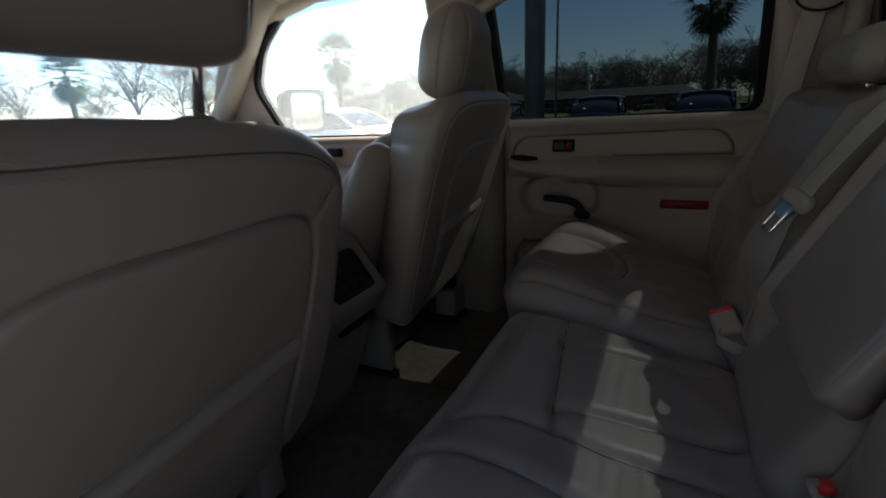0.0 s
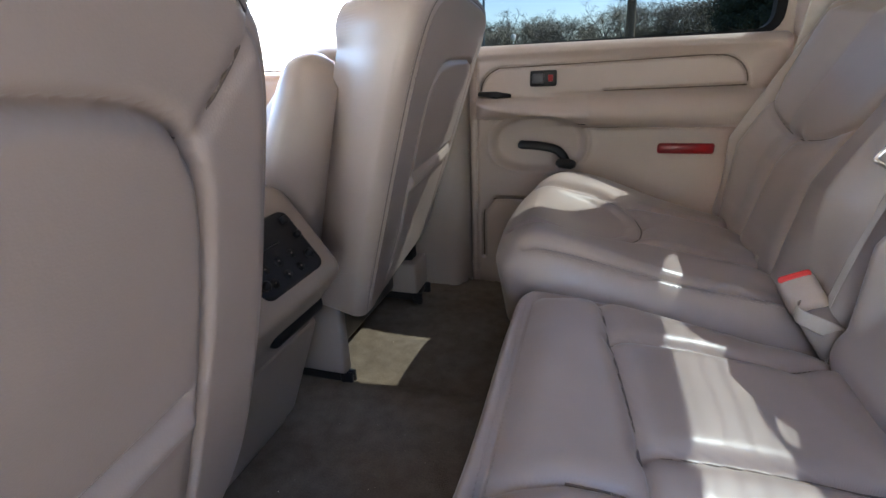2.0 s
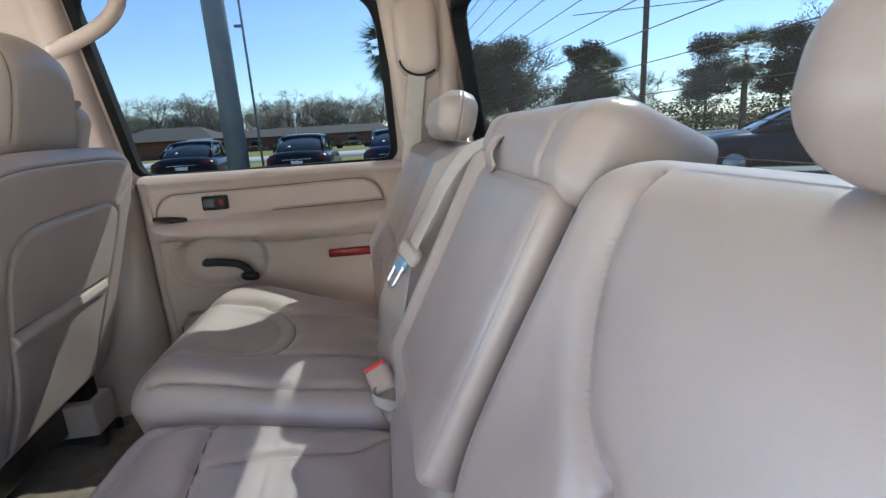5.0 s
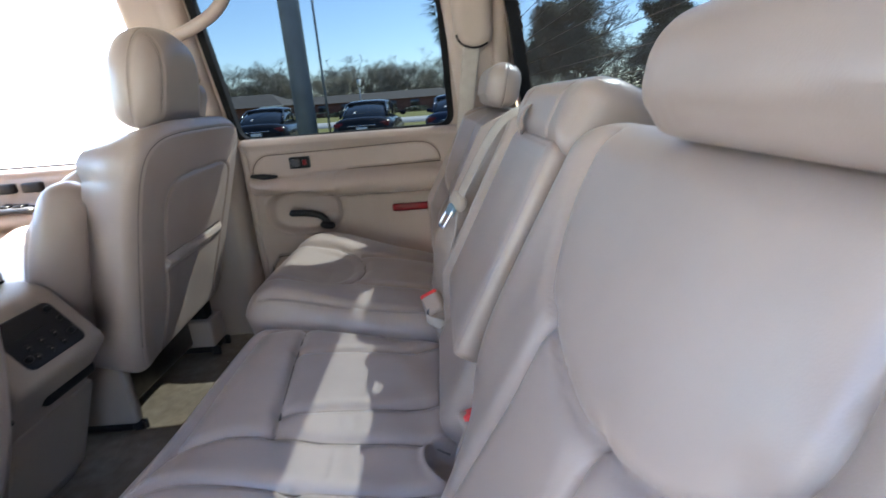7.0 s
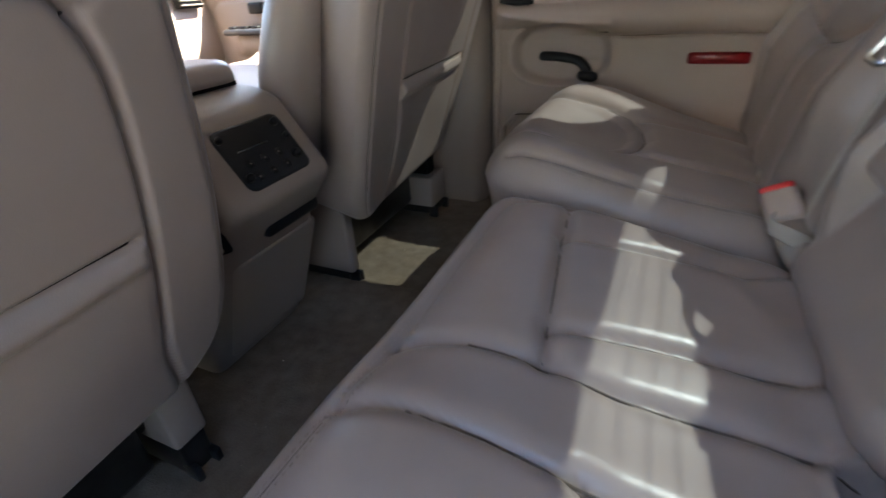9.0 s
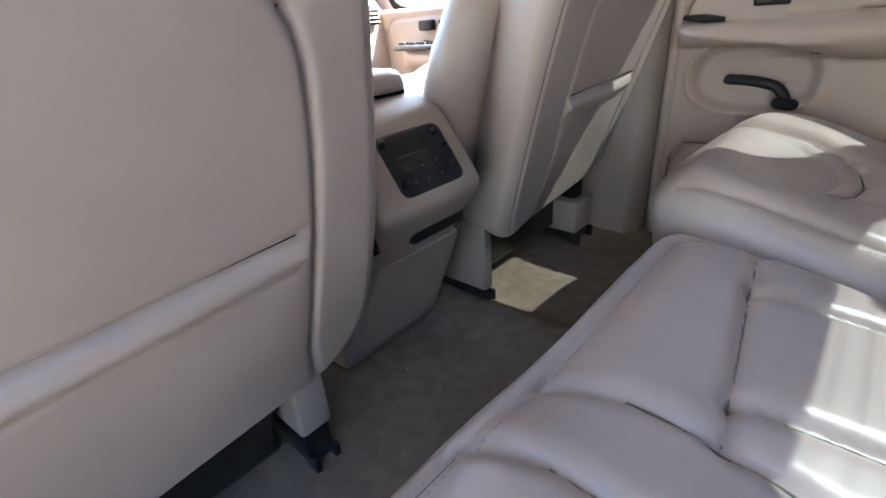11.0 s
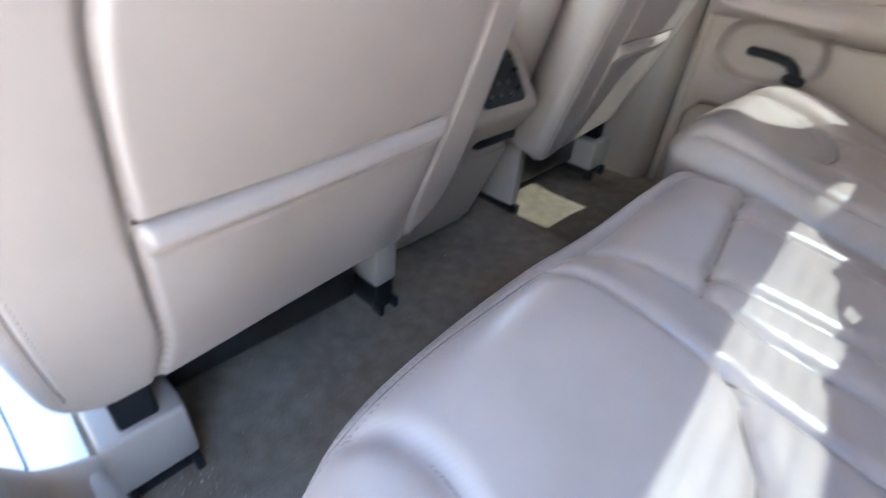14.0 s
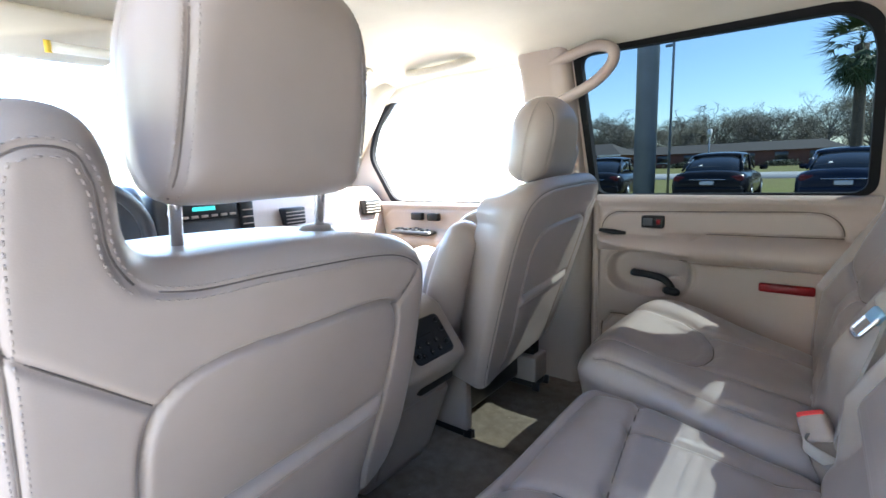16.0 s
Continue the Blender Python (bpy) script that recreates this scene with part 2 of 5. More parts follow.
def sew(name, ob, N, pts, step=0.007, lift=0.0006):
    """Stitches laid on the surface of a pad, found along its height."""
    from mathutils.bvhtree import BVHTree

    me = ob.data
    tree = BVHTree.FromPolygons([v.co for v in me.vertices], [tuple(p.vertices) for p in me.polygons])
    N = Vector(N).normalized()
    out = []
    for a, b in zip(pts, pts[1:]):
        a, b = Vector(a), Vector(b)
        if (b - a).length > 0.05:
            continue
        n = max(2, int((b - a).length / 0.006))
        for k in range(n):
            hit = tree.ray_cast(a + (b - a) * k / n + N * 0.3, -N)
            if hit[0] is not None:
                out.append(hit[0] + N * lift)
    return stitches(name, ob, out, step)


def crease_shade(ob, N, pts, radius=0.0009):
    """A dark tube laid on a pad's surface, for the shade in a seam."""
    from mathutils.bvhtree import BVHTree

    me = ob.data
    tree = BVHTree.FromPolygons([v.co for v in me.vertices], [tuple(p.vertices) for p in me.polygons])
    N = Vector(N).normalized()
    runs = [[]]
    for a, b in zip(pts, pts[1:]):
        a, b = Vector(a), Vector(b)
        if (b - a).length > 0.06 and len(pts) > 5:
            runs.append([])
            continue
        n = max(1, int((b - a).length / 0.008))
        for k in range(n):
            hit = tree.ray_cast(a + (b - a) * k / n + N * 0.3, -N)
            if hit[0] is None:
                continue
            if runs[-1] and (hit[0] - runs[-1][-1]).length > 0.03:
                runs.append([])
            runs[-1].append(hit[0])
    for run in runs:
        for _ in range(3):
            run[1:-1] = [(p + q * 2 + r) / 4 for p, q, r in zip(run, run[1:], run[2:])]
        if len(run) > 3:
            tube("seam", SEAM_SHADE, ob, run, radius, 6, label="dark line for the shade in a seam")


def fine_line(pts, step=0.02):
    """The same polyline with points no further apart than step."""
    out = []
    for a, b in zip(pts, pts[1:]):
        a, b = Vector(a), Vector(b)
        n = max(1, int((b - a).length / step) + 1)
        out += [a + (b - a) * k / n for k in range(n)]
    return out + [Vector(pts[-1])]


def groove(d, width=0.006, depth=0.004):
    return -depth * np.exp(-(d / width) ** 2)


def dline(u, v, *pts):
    """Distance in the plan to a polyline."""
    best = np.full(np.shape(u), 9.0)
    for (ax, ay), (bx, by) in zip(pts, pts[1:]):
        dx, dy = bx - ax, by - ay
        f = np.clip(((u - ax) * dx + (v - ay) * dy) / max(dx * dx + dy * dy, 1e-12), 0, 1)
        best = np.minimum(best, np.hypot(u - ax - f * dx, v - ay - f * dy))
    return best


def closed_curve(ctrl, n=14):
    """Closed Catmull-Rom line through control points in a plane, evenly spaced."""
    m = len(ctrl)
    out = []
    for i in range(m):
        a, b, c, d = (np.array(ctrl[(i + q) % m], float) for q in (-1, 0, 1, 2))
        for k in range(n):
            t = k / n
            out.append(0.5 * (2 * b + (c - a) * t + (2 * a - 5 * b + 4 * c - d) * t * t + (3 * b - a - 3 * c + d) * t ** 3))
    out = np.array(out + [out[0]])
    s = np.concatenate([[0], np.cumsum(np.hypot(*np.diff(out, axis=0).T))])
    q = np.linspace(0, s[-1], max(24, int(s[-1] / 0.0065)) + 1)[:-1]
    return np.stack([np.interp(q, s, out[:, 0]), np.interp(q, s, out[:, 1])], 1)


def inset(pts, d):
    """An outline moved inward; the outline runs clockwise or not, the middle tells."""
    t = np.roll(pts, -1, 0) - np.roll(pts, 1, 0)
    nrm = np.stack([-t[:, 1], t[:, 0]], 1) / np.maximum(np.hypot(t[:, 0], t[:, 1]), 1e-9)[:, None]
    area = np.sum(pts[:, 0] * np.roll(pts[:, 1], -1) - np.roll(pts[:, 0], -1) * pts[:, 1])
    return pts + nrm * d * (1 if area > 0 else -1)


def slab(name, mat, parent, O, U, V, N, pts, mid, H, r, hf=None, taper=0.015, rings=56, label="", under=0.0, sink=None, flare=0.0):
    """A stuffed or moulded slab with any outline that can be seen whole from mid; relief as in pad."""
    O, U, V, N = (np.array(a, float) for a in (O, U, V, N))
    k = 1 - (1 - np.linspace(0, 1, rings + 1)[1:]) ** 1.35
    mid = np.array(mid, float)
    g = mid + (pts - mid)[None] * k[:, None, None]
    u, v = g[..., 0], g[..., 1]
    e = dline(u, v, *[tuple(p) for p in pts], tuple(pts[0]))
    e[-1] = 0
    drop = np.where(e < r, r - np.sqrt(np.maximum(r * r - (r - np.minimum(e, r)) ** 2, 0)), 0)
    n = H - drop * min(1.0, H / r)
    if hf is not None:
        n = n + hf(u, v, e) * np.clip(e / taper, 0, 1)
    top = O + u[..., None] * U + v[..., None] * V + n[..., None] * N
    low = inset(pts, under) if under else pts
    if sink is not None:
        low = np.stack([low[:, 0] - flare * (low[:, 0] < -0.1) * np.clip((low[:, 1] + 0.27) / 0.1, 0, 1) * np.clip((0.26 - low[:, 1]) / 0.08, 0, 1), low[:, 1] - sink(low[:, 0], low[:, 1])], 1)
    bot = O + low[:, :1] * U + low[:, 1:] * V
    m = len(pts)
    c_h = float(n[0].mean())
    verts = [tuple(O + mid[0] * U + mid[1] * V + c_h * N)] + list(map(tuple, top.reshape(-1, 3))) + list(map(tuple, bot))
    faces = [(0, 1 + i, 1 + (i + 1) % m) for i in range(m)]
    for j in range(rings):
        for i in range(m):
            i2 = (i + 1) % m
            faces.append((1 + j * m + i, 1 + (j + 1) * m + i, 1 + (j + 1) * m + i2, 1 + j * m + i2))
    faces.append(tuple(1 + rings * m + i for i in range(m)))
    bm = bmesh.new()
    vs = [bm.verts.new(q) for q in verts]
    for f in faces:
        bm.faces.new([vs[i] for i in f])
    return part(name, bm, mat, parent, label)


def arc(cx, cy, rx, ry, a0, a1, n=10):
    return [(cx + rx * math.cos(radians(a0 + (a1 - a0) * i / n)), cy + ry * math.sin(radians(a0 + (a1 - a0) * i / n))) for i in range(n + 1)]


def box(name, mat, parent, lo, hi, bevel=0.006, label="", rot=None, seg=2, smooth=True):
    lo, hi = Vector(lo), Vector(hi)
    bm = bmesh.new()
    bmesh.ops.create_cube(bm, size=1)
    size, mid = hi - lo, (hi + lo) / 2
    for v in bm.verts:
        v.co = Vector((v.co.x * size.x, v.co.y * size.y, v.co.z * size.z))
    if bevel:
        bmesh.ops.bevel(bm, geom=list(bm.edges), offset=min(bevel, min(size) * 0.45), segments=seg, affect="EDGES", profile=0.5)
    m = Matrix.Translation(mid) @ (rot or Matrix())
    bmesh.ops.transform(bm, matrix=m, verts=bm.verts)
    return part(name, bm, mat, parent, label, smooth)


def tube(name, mat, parent, pts, radius, sides=10, flat=1.0, label="", width_axis=None, caps=True):
    """A swept round, oval or (flat < 1) strap-like bar; width_axis fixes the direction of the wide side."""
    pts = [Vector(p) for p in pts]
    rad = radius if isinstance(radius, (list, tuple)) else [radius] * len(pts)
    verts, faces = [], []
    side = None
    for i, p in enumerate(pts):
        d = (pts[min(i + 1, len(pts) - 1)] - pts[max(i - 1, 0)]).normalized()
        if width_axis is not None:
            side = Vector(width_axis) - d * d.dot(Vector(width_axis))
        elif side is None:
            side = d.orthogonal()
        else:
            side = side - d * d.dot(side)
        side.normalize()
        up = d.cross(side)
        for k in range(sides):
            a = 2 * math.pi * k / sides
            verts.append(p + side * math.cos(a) * rad[i] + up * math.sin(a) * rad[i] * flat)
    for i in range(len(pts) - 1):
        for k in range(sides):
            k2 = (k + 1) % sides
            faces.append((i * sides + k, i * sides + k2, (i + 1) * sides + k2, (i + 1) * sides + k))
    if caps:
        faces.append(tuple(range(sides - 1, -1, -1)))
        faces.append(tuple((len(pts) - 1) * sides + k for k in range(sides)))
    return raw(name, verts, faces, mat, parent, label)


def curve_pts(ctrl, n=8):
    """Catmull-Rom through control points."""
    c = [Vector(p) for p in ctrl]
    c = [c[0] * 2 - c[1], *c, c[-1] * 2 - c[-2]]
    out = []
    for i in range(1, len(c) - 2):
        for k in range(n):
            t = k / n
            a, b, d, e = c[i - 1], c[i], c[i + 1], c[i + 2]
            out.append(0.5 * ((2 * b) + (d - a) * t + (2 * a - 5 * b + 4 * d - e) * t * t + (3 * b - a - 3 * d + e) * t ** 3))
    out.append(c[-2])
    return out


def stitches(name, parent, pts, step=0.0062, length=0.0036, radius=0.00033):
    """A row of thread stitches along a line, one joined part."""
    pts = [Vector(p) for p in pts]
    verts, faces, carry = [], [], 0.0
    for a, b in zip(pts, pts[1:]):
        d = b - a
        ln = d.length
        if ln < 1e-6 or ln > 0.05:
            continue
        d /= ln
        s1 = d.orthogonal().normalized()
        s2 = d.cross(s1)
        x = carry
        while x < ln:
            p = a + d * x
            o = len(verts)
            for q in (-0.5, 0.5):
                for sx, sy in ((1, 1), (-1, 1), (-1, -1), (1, -1)):
                    verts.append(p + d * q * length + (s1 * sx + s2 * sy) * radius)
            faces += [(o, o + 1, o + 5, o + 4), (o + 1, o + 2, o + 6, o + 5), (o + 2, o + 3, o + 7, o + 6), (o + 3, o, o + 4, o + 7), (o + 3, o + 2, o + 1, o), (o + 4, o + 5, o + 6, o + 7)]
            x += step
        carry = x - ln
    ob = raw(name, verts, faces, THREAD, parent, "pale thread stitching")
    return tagged(ob, kind="stuff")


def outline(pts, radius, n=5):
    """A closed outline with rounded corners."""
    out = []
    m = len(pts)
    for i in range(m):
        p, a, b = (Vector((*pts[j % m], 0)) for j in (i, i - 1, i + 1))
        da, db = (a - p), (b - p)
        r = min(radius, da.length * 0.45, db.length * 0.45)
        p0, p1 = p + da.normalized() * r, p + db.normalized() * r
        for k in range(n + 1):
            t = k / n
            q = p0 * (1 - t) ** 2 + p * 2 * t * (1 - t) + p1 * t * t
            out.append((q.x, q.y))
    return out


def ring_xz(name, mat, parent, outer, inner, yfun, depth, label=""):
    """A window surround: the band between two outlines of equal length in x and z, at y = yfun(z), with depth outward."""
    n = len(outer)
    verts = []
    for pts, off in ((outer, 0), (inner, 0), (inner, depth), (outer, depth)):
        verts += [(x, yfun(z) + off, z) for x, z in pts]
    faces = []
    for b in range(4):
        for k in range(n):
            k2 = (k + 1) % n
            b2 = (b + 1) % 4
            faces.append((b * n + k, b * n + k2, b2 * n + k2, b2 * n + k))
    return raw(name, verts, faces, mat, parent, label, smooth=False)


def prism_y(name, mat, parent, prof, y0, y1, bevel=0.01, label="", seg=3):
    """A side profile in x and z, extruded across the car."""
    bm = bmesh.new()
    n = len(prof)
    a = [bm.verts.new((x, y0, z)) for x, z in prof]
    b = [bm.verts.new((x, y1, z)) for x, z in prof]
    bm.faces.new(a)
    bm.faces.new(b[::-1])
    for k in range(n):
        bm.faces.new((a[k], b[k], b[(k + 1) % n], a[(k + 1) % n]))
    bmesh.ops.recalc_face_normals(bm, faces=bm.faces)
    if bevel:
        bmesh.ops.bevel(bm, geom=list(bm.edges), offset=bevel, segments=seg, affect="EDGES", profile=0.5)
    return part(name, bm, mat, parent, label)


# ---- cabin shell ----
def grid_sheet(name, mat, xs, ys, zf, parent=None, label="", thick=0.0):
    X, Y = np.meshgrid(xs, ys)
    Z = zf(X, Y)
    W = len(xs)
    verts = list(zip(X.ravel(), Y.ravel(), Z.ravel()))
    faces = [(j * W + i, j * W + i + 1, (j + 1) * W + i + 1, (j + 1) * W + i) for j in range(len(ys) - 1) for i in range(W - 1)]
    return raw(name, verts, faces, mat, parent, label)


def carpet_z(x, y):
    tunnel = 0.020 / (1 + np.exp(-(0.27 - y) / 0.010))
    rng = np.random.default_rng(4)
    wave = 0.002 * np.sin(x * 23 + 2 * np.sin(y * 9)) + 0.002 * np.sin(y * 31 + 1.3)
    return -0.018 + tunnel + wave + 0.0012 * rng.standard_normal(np.shape(x))


tagged(grid_sheet("floor", CARPET, np.linspace(-1.35, 0.75, 210), np.linspace(-0.66, 0.80, 150), carpet_z), "worn dark taupe carpet on the cabin floor", "carpet", kind="structure")
tagged(box("floor_pan", DARK_GREY, None, (-1.4, -0.80, -0.09), (0.8, 0.84, -0.045), 0.004), "dark steel floor pan under the carpet", "floor", kind="structure")


def liner_z(x, y):
    edge = np.clip((np.abs(y) - 0.55) / 0.27, 0, 1)
    front = np.clip((-0.75 - x) / 0.45, 0, 1)
    rear = np.clip((x - 0.45) / 0.3, 0, 1)
    return 1.155 - 0.075 * edge ** 2 - 0.06 * front ** 2 - 0.05 * rear ** 2 - 0.012 * (y / 0.8) ** 2


tagged(grid_sheet("ceiling", LINER, np.linspace(-1.22, 0.675, 80), np.linspace(-0.83, 0.83, 60), liner_z), "cream cloth headliner of the cabin roof", "headliner", kind="structure")
tagged(box("roof", WHITE, None, (-1.25, -0.86, 1.17), (0.67, 0.86, 1.20), 0.02), "pale painted roof panel above the headliner", "car roof", kind="structure")

rail = thing("roof_rail_trim", (0, 0.82, 1.07), "cream plastic trim along the roof edge", "trim", kind="structure")
tube("trim", LINER, rail, [(-1.2, 0.83, 1.02), (-0.9, 0.835, 1.085), (-0.3, 0.84, 1.10), (0.3, 0.84, 1.10), (0.74, 0.83, 1.07)], [0.035] * 5, 12)
rail2 = thing("roof_rail_trim", (0, -0.82, 1.07), "cream plastic trim above the open doorway", "trim", kind="structure")
tube("trim", LINER, rail2, [(-1.2, -0.83, 1.04), (-0.9, -0.835, 1.10), (-0.3, -0.84, 1.11), (0.3, -0.84, 1.11), (0.74, -0.83, 1.09)], [0.04] * 5, 12)

# rear wall with its window
rear = thing("rear_window", (0.70, 0, 0.9), "tinted rear window with thin defroster lines", "window", kind="structure")


def rear_x(z):
    return 0.70 - (z - 0.70) * 0.16


def yz_frame(name, mat, parent, outer, inner, depth):
    n = len(outer)
    verts = []
    for pts, off in ((outer, 0), (inner, 0), (inner, depth), (outer, depth)):
        verts += [(rear_x(z) + off, y, z) for y, z in pts]
    faces = [(b * n + k, b * n + (k + 1) % n, ((b + 1) % 4) * n + (k + 1) % n, ((b + 1) % 4) * n + k) for b in range(4) for k in range(n)]
    return raw(name, verts, faces, mat, parent, smooth=False)


REAR_IN = outline([(-0.775, 0.60), (0.775, 0.60), (0.76, 0.991), (-0.76, 0.991)], 0.05)
yz_frame("window_frame", TRIM, rear, outline([(-0.86, 0.50), (0.86, 0.50), (0.86, 1.18), (-0.86, 1.18)], 0.05), REAR_IN, 0.03)
yz_frame("window_seal", RUBBER, rear, outline([(-0.79, 0.585), (0.79, 0.585), (0.775, 1.006), (-0.775, 1.006)], 0.05), outline([(-0.76, 0.615), (0.76, 0.615), (0.745, 0.978), (-0.745, 0.978)], 0.05), 0.036)
gv = [(rear_x(z) + 0.032, y, z) for y, z in REAR_IN]
raw("pane", gv, [tuple(range(len(gv)))], GLASS_REAR, rear, "dark tinted glass", smooth=False)
for k in range(11):
    z = 0.655 + k * 0.030
    box("defroster_line", DEFROST, rear, (rear_x(z) + 0.027, -0.72, z), (rear_x(z) + 0.0282, 0.72, z + 0.0007), 0)
tagged(box("wall_rear", TRIM_GREY, None, (0.70, -0.86, -0.05), (0.745, 0.86, 0.50), 0.01), "warm grey trim wall behind the rear seats", "trim panel", kind="structure")

# ---- passenger rear door ----
door = thing("door_1", (0.15, 0.86, 0.3), "closed rear car door with beige plastic panel", "car door", kind="structure")


def win_y(z):
    return 0.872 - max(0.0, z - 0.62) * 0.10


box("door_body", WHITE, door, (-0.23, 0.868, -0.25), (0.62, 0.96, 0.612), 0.02)
WIN_IN = outline([(-0.185, 0.621), (0.484, 0.627), (0.470, 0.965), (0.452, 1.020), (0.405, 1.051), (-0.235, 1.060)], 0.035)
WIN_OUT = outline([(-0.205, 0.612), (0.504, 0.616), (0.492, 0.975), (0.470, 1.042), (0.412, 1.078), (-0.262, 1.085)], 0.045)
FRAME_OUT = outline([(-0.30, 0.56), (0.66, 0.56), (0.66, 1.0), (0.66, 1.14), (0.55, 1.16), (-0.33, 1.16)], 0.02)
ring_xz("window_frame", TRIM, door, FRAME_OUT, WIN_OUT, lambda z: win_y(z) - 0.012, 0.05)
ring_xz("window_seal", RUBBER, door, WIN_OUT, WIN_IN, lambda z: win_y(z) - 0.016, 0.030, "black rubber window seal")
raw("pane", [(x, win_y(z) + 0.012, z) for x, z in WIN_IN], [tuple(range(len(WIN_IN)))], GLASS_TINT, door, "tinted side glass", smooth=False)


def door_relief(u, v, e):
    """Relief of the rear door panel; u runs along x, v up."""
    x, z = u + 0.165, v + 0.285
    n = np.zeros_like(x)
    # raised upper ledge under the glass
    n += 0.012 / (1 + np.exp(-(z - 0.592) / 0.004))
    # inset upper panel
    up = dline(x, z, *arc(-0.10, 0.505, 0.062, 0.062, 180, 95, 8), (-0.05, 0.567), (0.36, 0.578), *arc(0.385, 0.515, 0.065, 0.062, 95, 0, 8))
    n += groove(up, 0.0035, 0.007)
    # armrest roll
    prof = np.clip(1 - ((z - 0.462) / 0.042) ** 2, 0, 1) ** 0.5
    along = 1 / (1 + np.exp(-(x - 0.06) / 0.02))
    slim = np.clip(1 - ((z - 0.468) / 0.026) ** 2, 0, 1) ** 0.5
    n += 0.068 * prof * along + 0.045 * slim * (1 - along) / (1 + np.exp(-(x + 0.165) / 0.01))
    # pull cup
    cup = (np.abs((x + 0.012) / 0.125) ** 2.5 + np.abs((z - 0.378) / 0.074) ** 2.5) ** 0.4
    n += groove(dline(x, z, (0.10, 0.428), (0.14, 0.420), (0.47, 0.424)), 0.004, 0.010)
    n += 0.005 * np.exp(-((cup - 1.03) / 0.05) ** 2) - 0.029 / (1 + np.exp((cup - 0.92) / 0.030))
    n += groove(np.hypot(x - 0.066, z - 0.334) - 0.034, 0.002, 0.004)
    # ridge of the armrest that sweeps down over the cup
    n += 0.012 * np.exp(-(dline(x, z, (-0.16, 0.482), (-0.06, 0.462), (0.06, 0.452), (0.11, 0.452)) / 0.012) ** 2)
    # lower map pocket and speaker edge
    n += groove(dline(x, z, (-0.155, 0.05), (-0.155, 0.18), (-0.12, 0.225), (0.02, 0.225)), 0.006, 0.010)
    n += groove(np.abs(x + 0.172) + 0 * z, 0.004, 0.006) * (z < 0.60)
    # groove above the armrest
    n += groove(dline(x, z, (0.115, 0.494), (0.15, 0.506), (0.45, 0.512)), 0.004, 0.009)
    return n


pad("door_panel", TRIM, door, (0.165, 0.868, 0.285), (1, 0, 0), (0, 0, 1), (0, -1, 0), 0.72, 0.67, 0.036, 0.014, 0.02, door_relief, 0.003)
# Brown tubes in the door grooves stand for the shadow there.
def gap_shade(pts, y, r=0.0015):
    tube("panel_gap_shade", GAP_SHADE, door, curve_pts([(x, y, z) for x, z in pts], 4), r, 8, label="dark line for the shade between panel pieces")


gap_shade([*arc(-0.10, 0.505, 0.062, 0.062, 176, 95, 8), (0.0, 0.569), (0.18, 0.573), (0.36, 0.578), *arc(0.385, 0.515, 0.065, 0.062, 95, 4, 8)], 0.8372)
gap_shade([(0.118, 0.496), (0.15, 0.506), (0.30, 0.509), (0.45, 0.512)], 0.8385)
gap_shade([(0.105, 0.4275), (0.14, 0.420), (0.30, 0.422), (0.47, 0.424)], 0.8365)
gap_shade([(-0.155, 0.05), (-0.155, 0.18), (-0.14, 0.212), (-0.11, 0.225), (0.02, 0.225)], 0.8385, 0.0018)
box("switch_plate", BLACK, door, (-0.032, 0.812, 0.521), (0.032, 0.834, 0.558), 0.004, "black window switch")
box("switch_rocker", RED, door, (0.012, 0.809, 0.532), (0.024, 0.815, 0.548), 0.002, "small red switch mark")
box("switch_rocker", DARK_GREY, door, (-0.026, 0.807, 0.528), (0.002, 0.815, 0.551), 0.003)
tube("lock_lever", BLACK, door, [(-0.165, 0.826, 0.506), (-0.12, 0.815, 0.503), (-0.08, 0.823, 0.500)], [0.006, 0.010, 0.005], 10, 0.7, "black lock lever")
tube("door_handle", BLACK, door, curve_pts([(-0.050, 0.818, 0.379), (-0.044, 0.806, 0.379), (-0.01, 0.804, 0.378), (0.035, 0.804, 0.370), (0.055, 0.805, 0.356), (0.066, 0.808, 0.337)], 5), 0.0115, 12, 0.8, "black pull handle")
tube("handle_knob", BLACK, door, [(0.046, 0.802, 0.336), (0.052, 0.798, 0.335), (0.080, 0.798, 0.332), (0.086, 0.802, 0.331)], [0.009, 0.0125, 0.0125, 0.009], 12)
# Short black bar as the shade of the notch under the armrest.
tube("armrest_notch_shade", BLACK, door, [(0.078, 0.792, 0.438), (0.092, 0.789, 0.436), (0.106, 0.792, 0.432)], [0.002, 0.005, 0.002], 8, 0.8, "black bar for the shade in the armrest notch")
box("reflector", RED, door, (0.280, 0.822, 0.357), (0.405, 0.838, 0.382), 0.006, "red safety reflector")

box("door_gap_seal", TRIM_GREY, door, (-0.202, 0.826, -0.02), (-0.196, 0.866, 0.60), 0.003, "grey door edge seal")

# ---- pillars of the passenger side ----
bp = thing("pillar_trim", (-0.3, 0.82, 0.5), "beige plastic trim of the door pillar", "pillar trim", kind="structure")
pad("upper_trim", TRIM, bp, (-0.335, 0.868, 0.855), (0.966, 0, -0.0), (-0.10, -0.09, 0.99), (0, -1, 0), 0.19, 0.56, 0.07, 0.03, 0.02, lambda u, v, e: groove(u - 0.03, 0.004, 0.006), 0.008, label="upper pillar cover")
pad("lower_trim", TRIM_GREY, bp, (-0.318, 0.868, 0.27), (1, 0, 0), (0, 0, 1), (0, -1, 0), 0.25, 0.64, 0.10, 0.04, 0.03, lambda u, v, e: 0.02 * np.clip(-v / 0.3, 0, 1), 0.008, label="lower pillar cover")
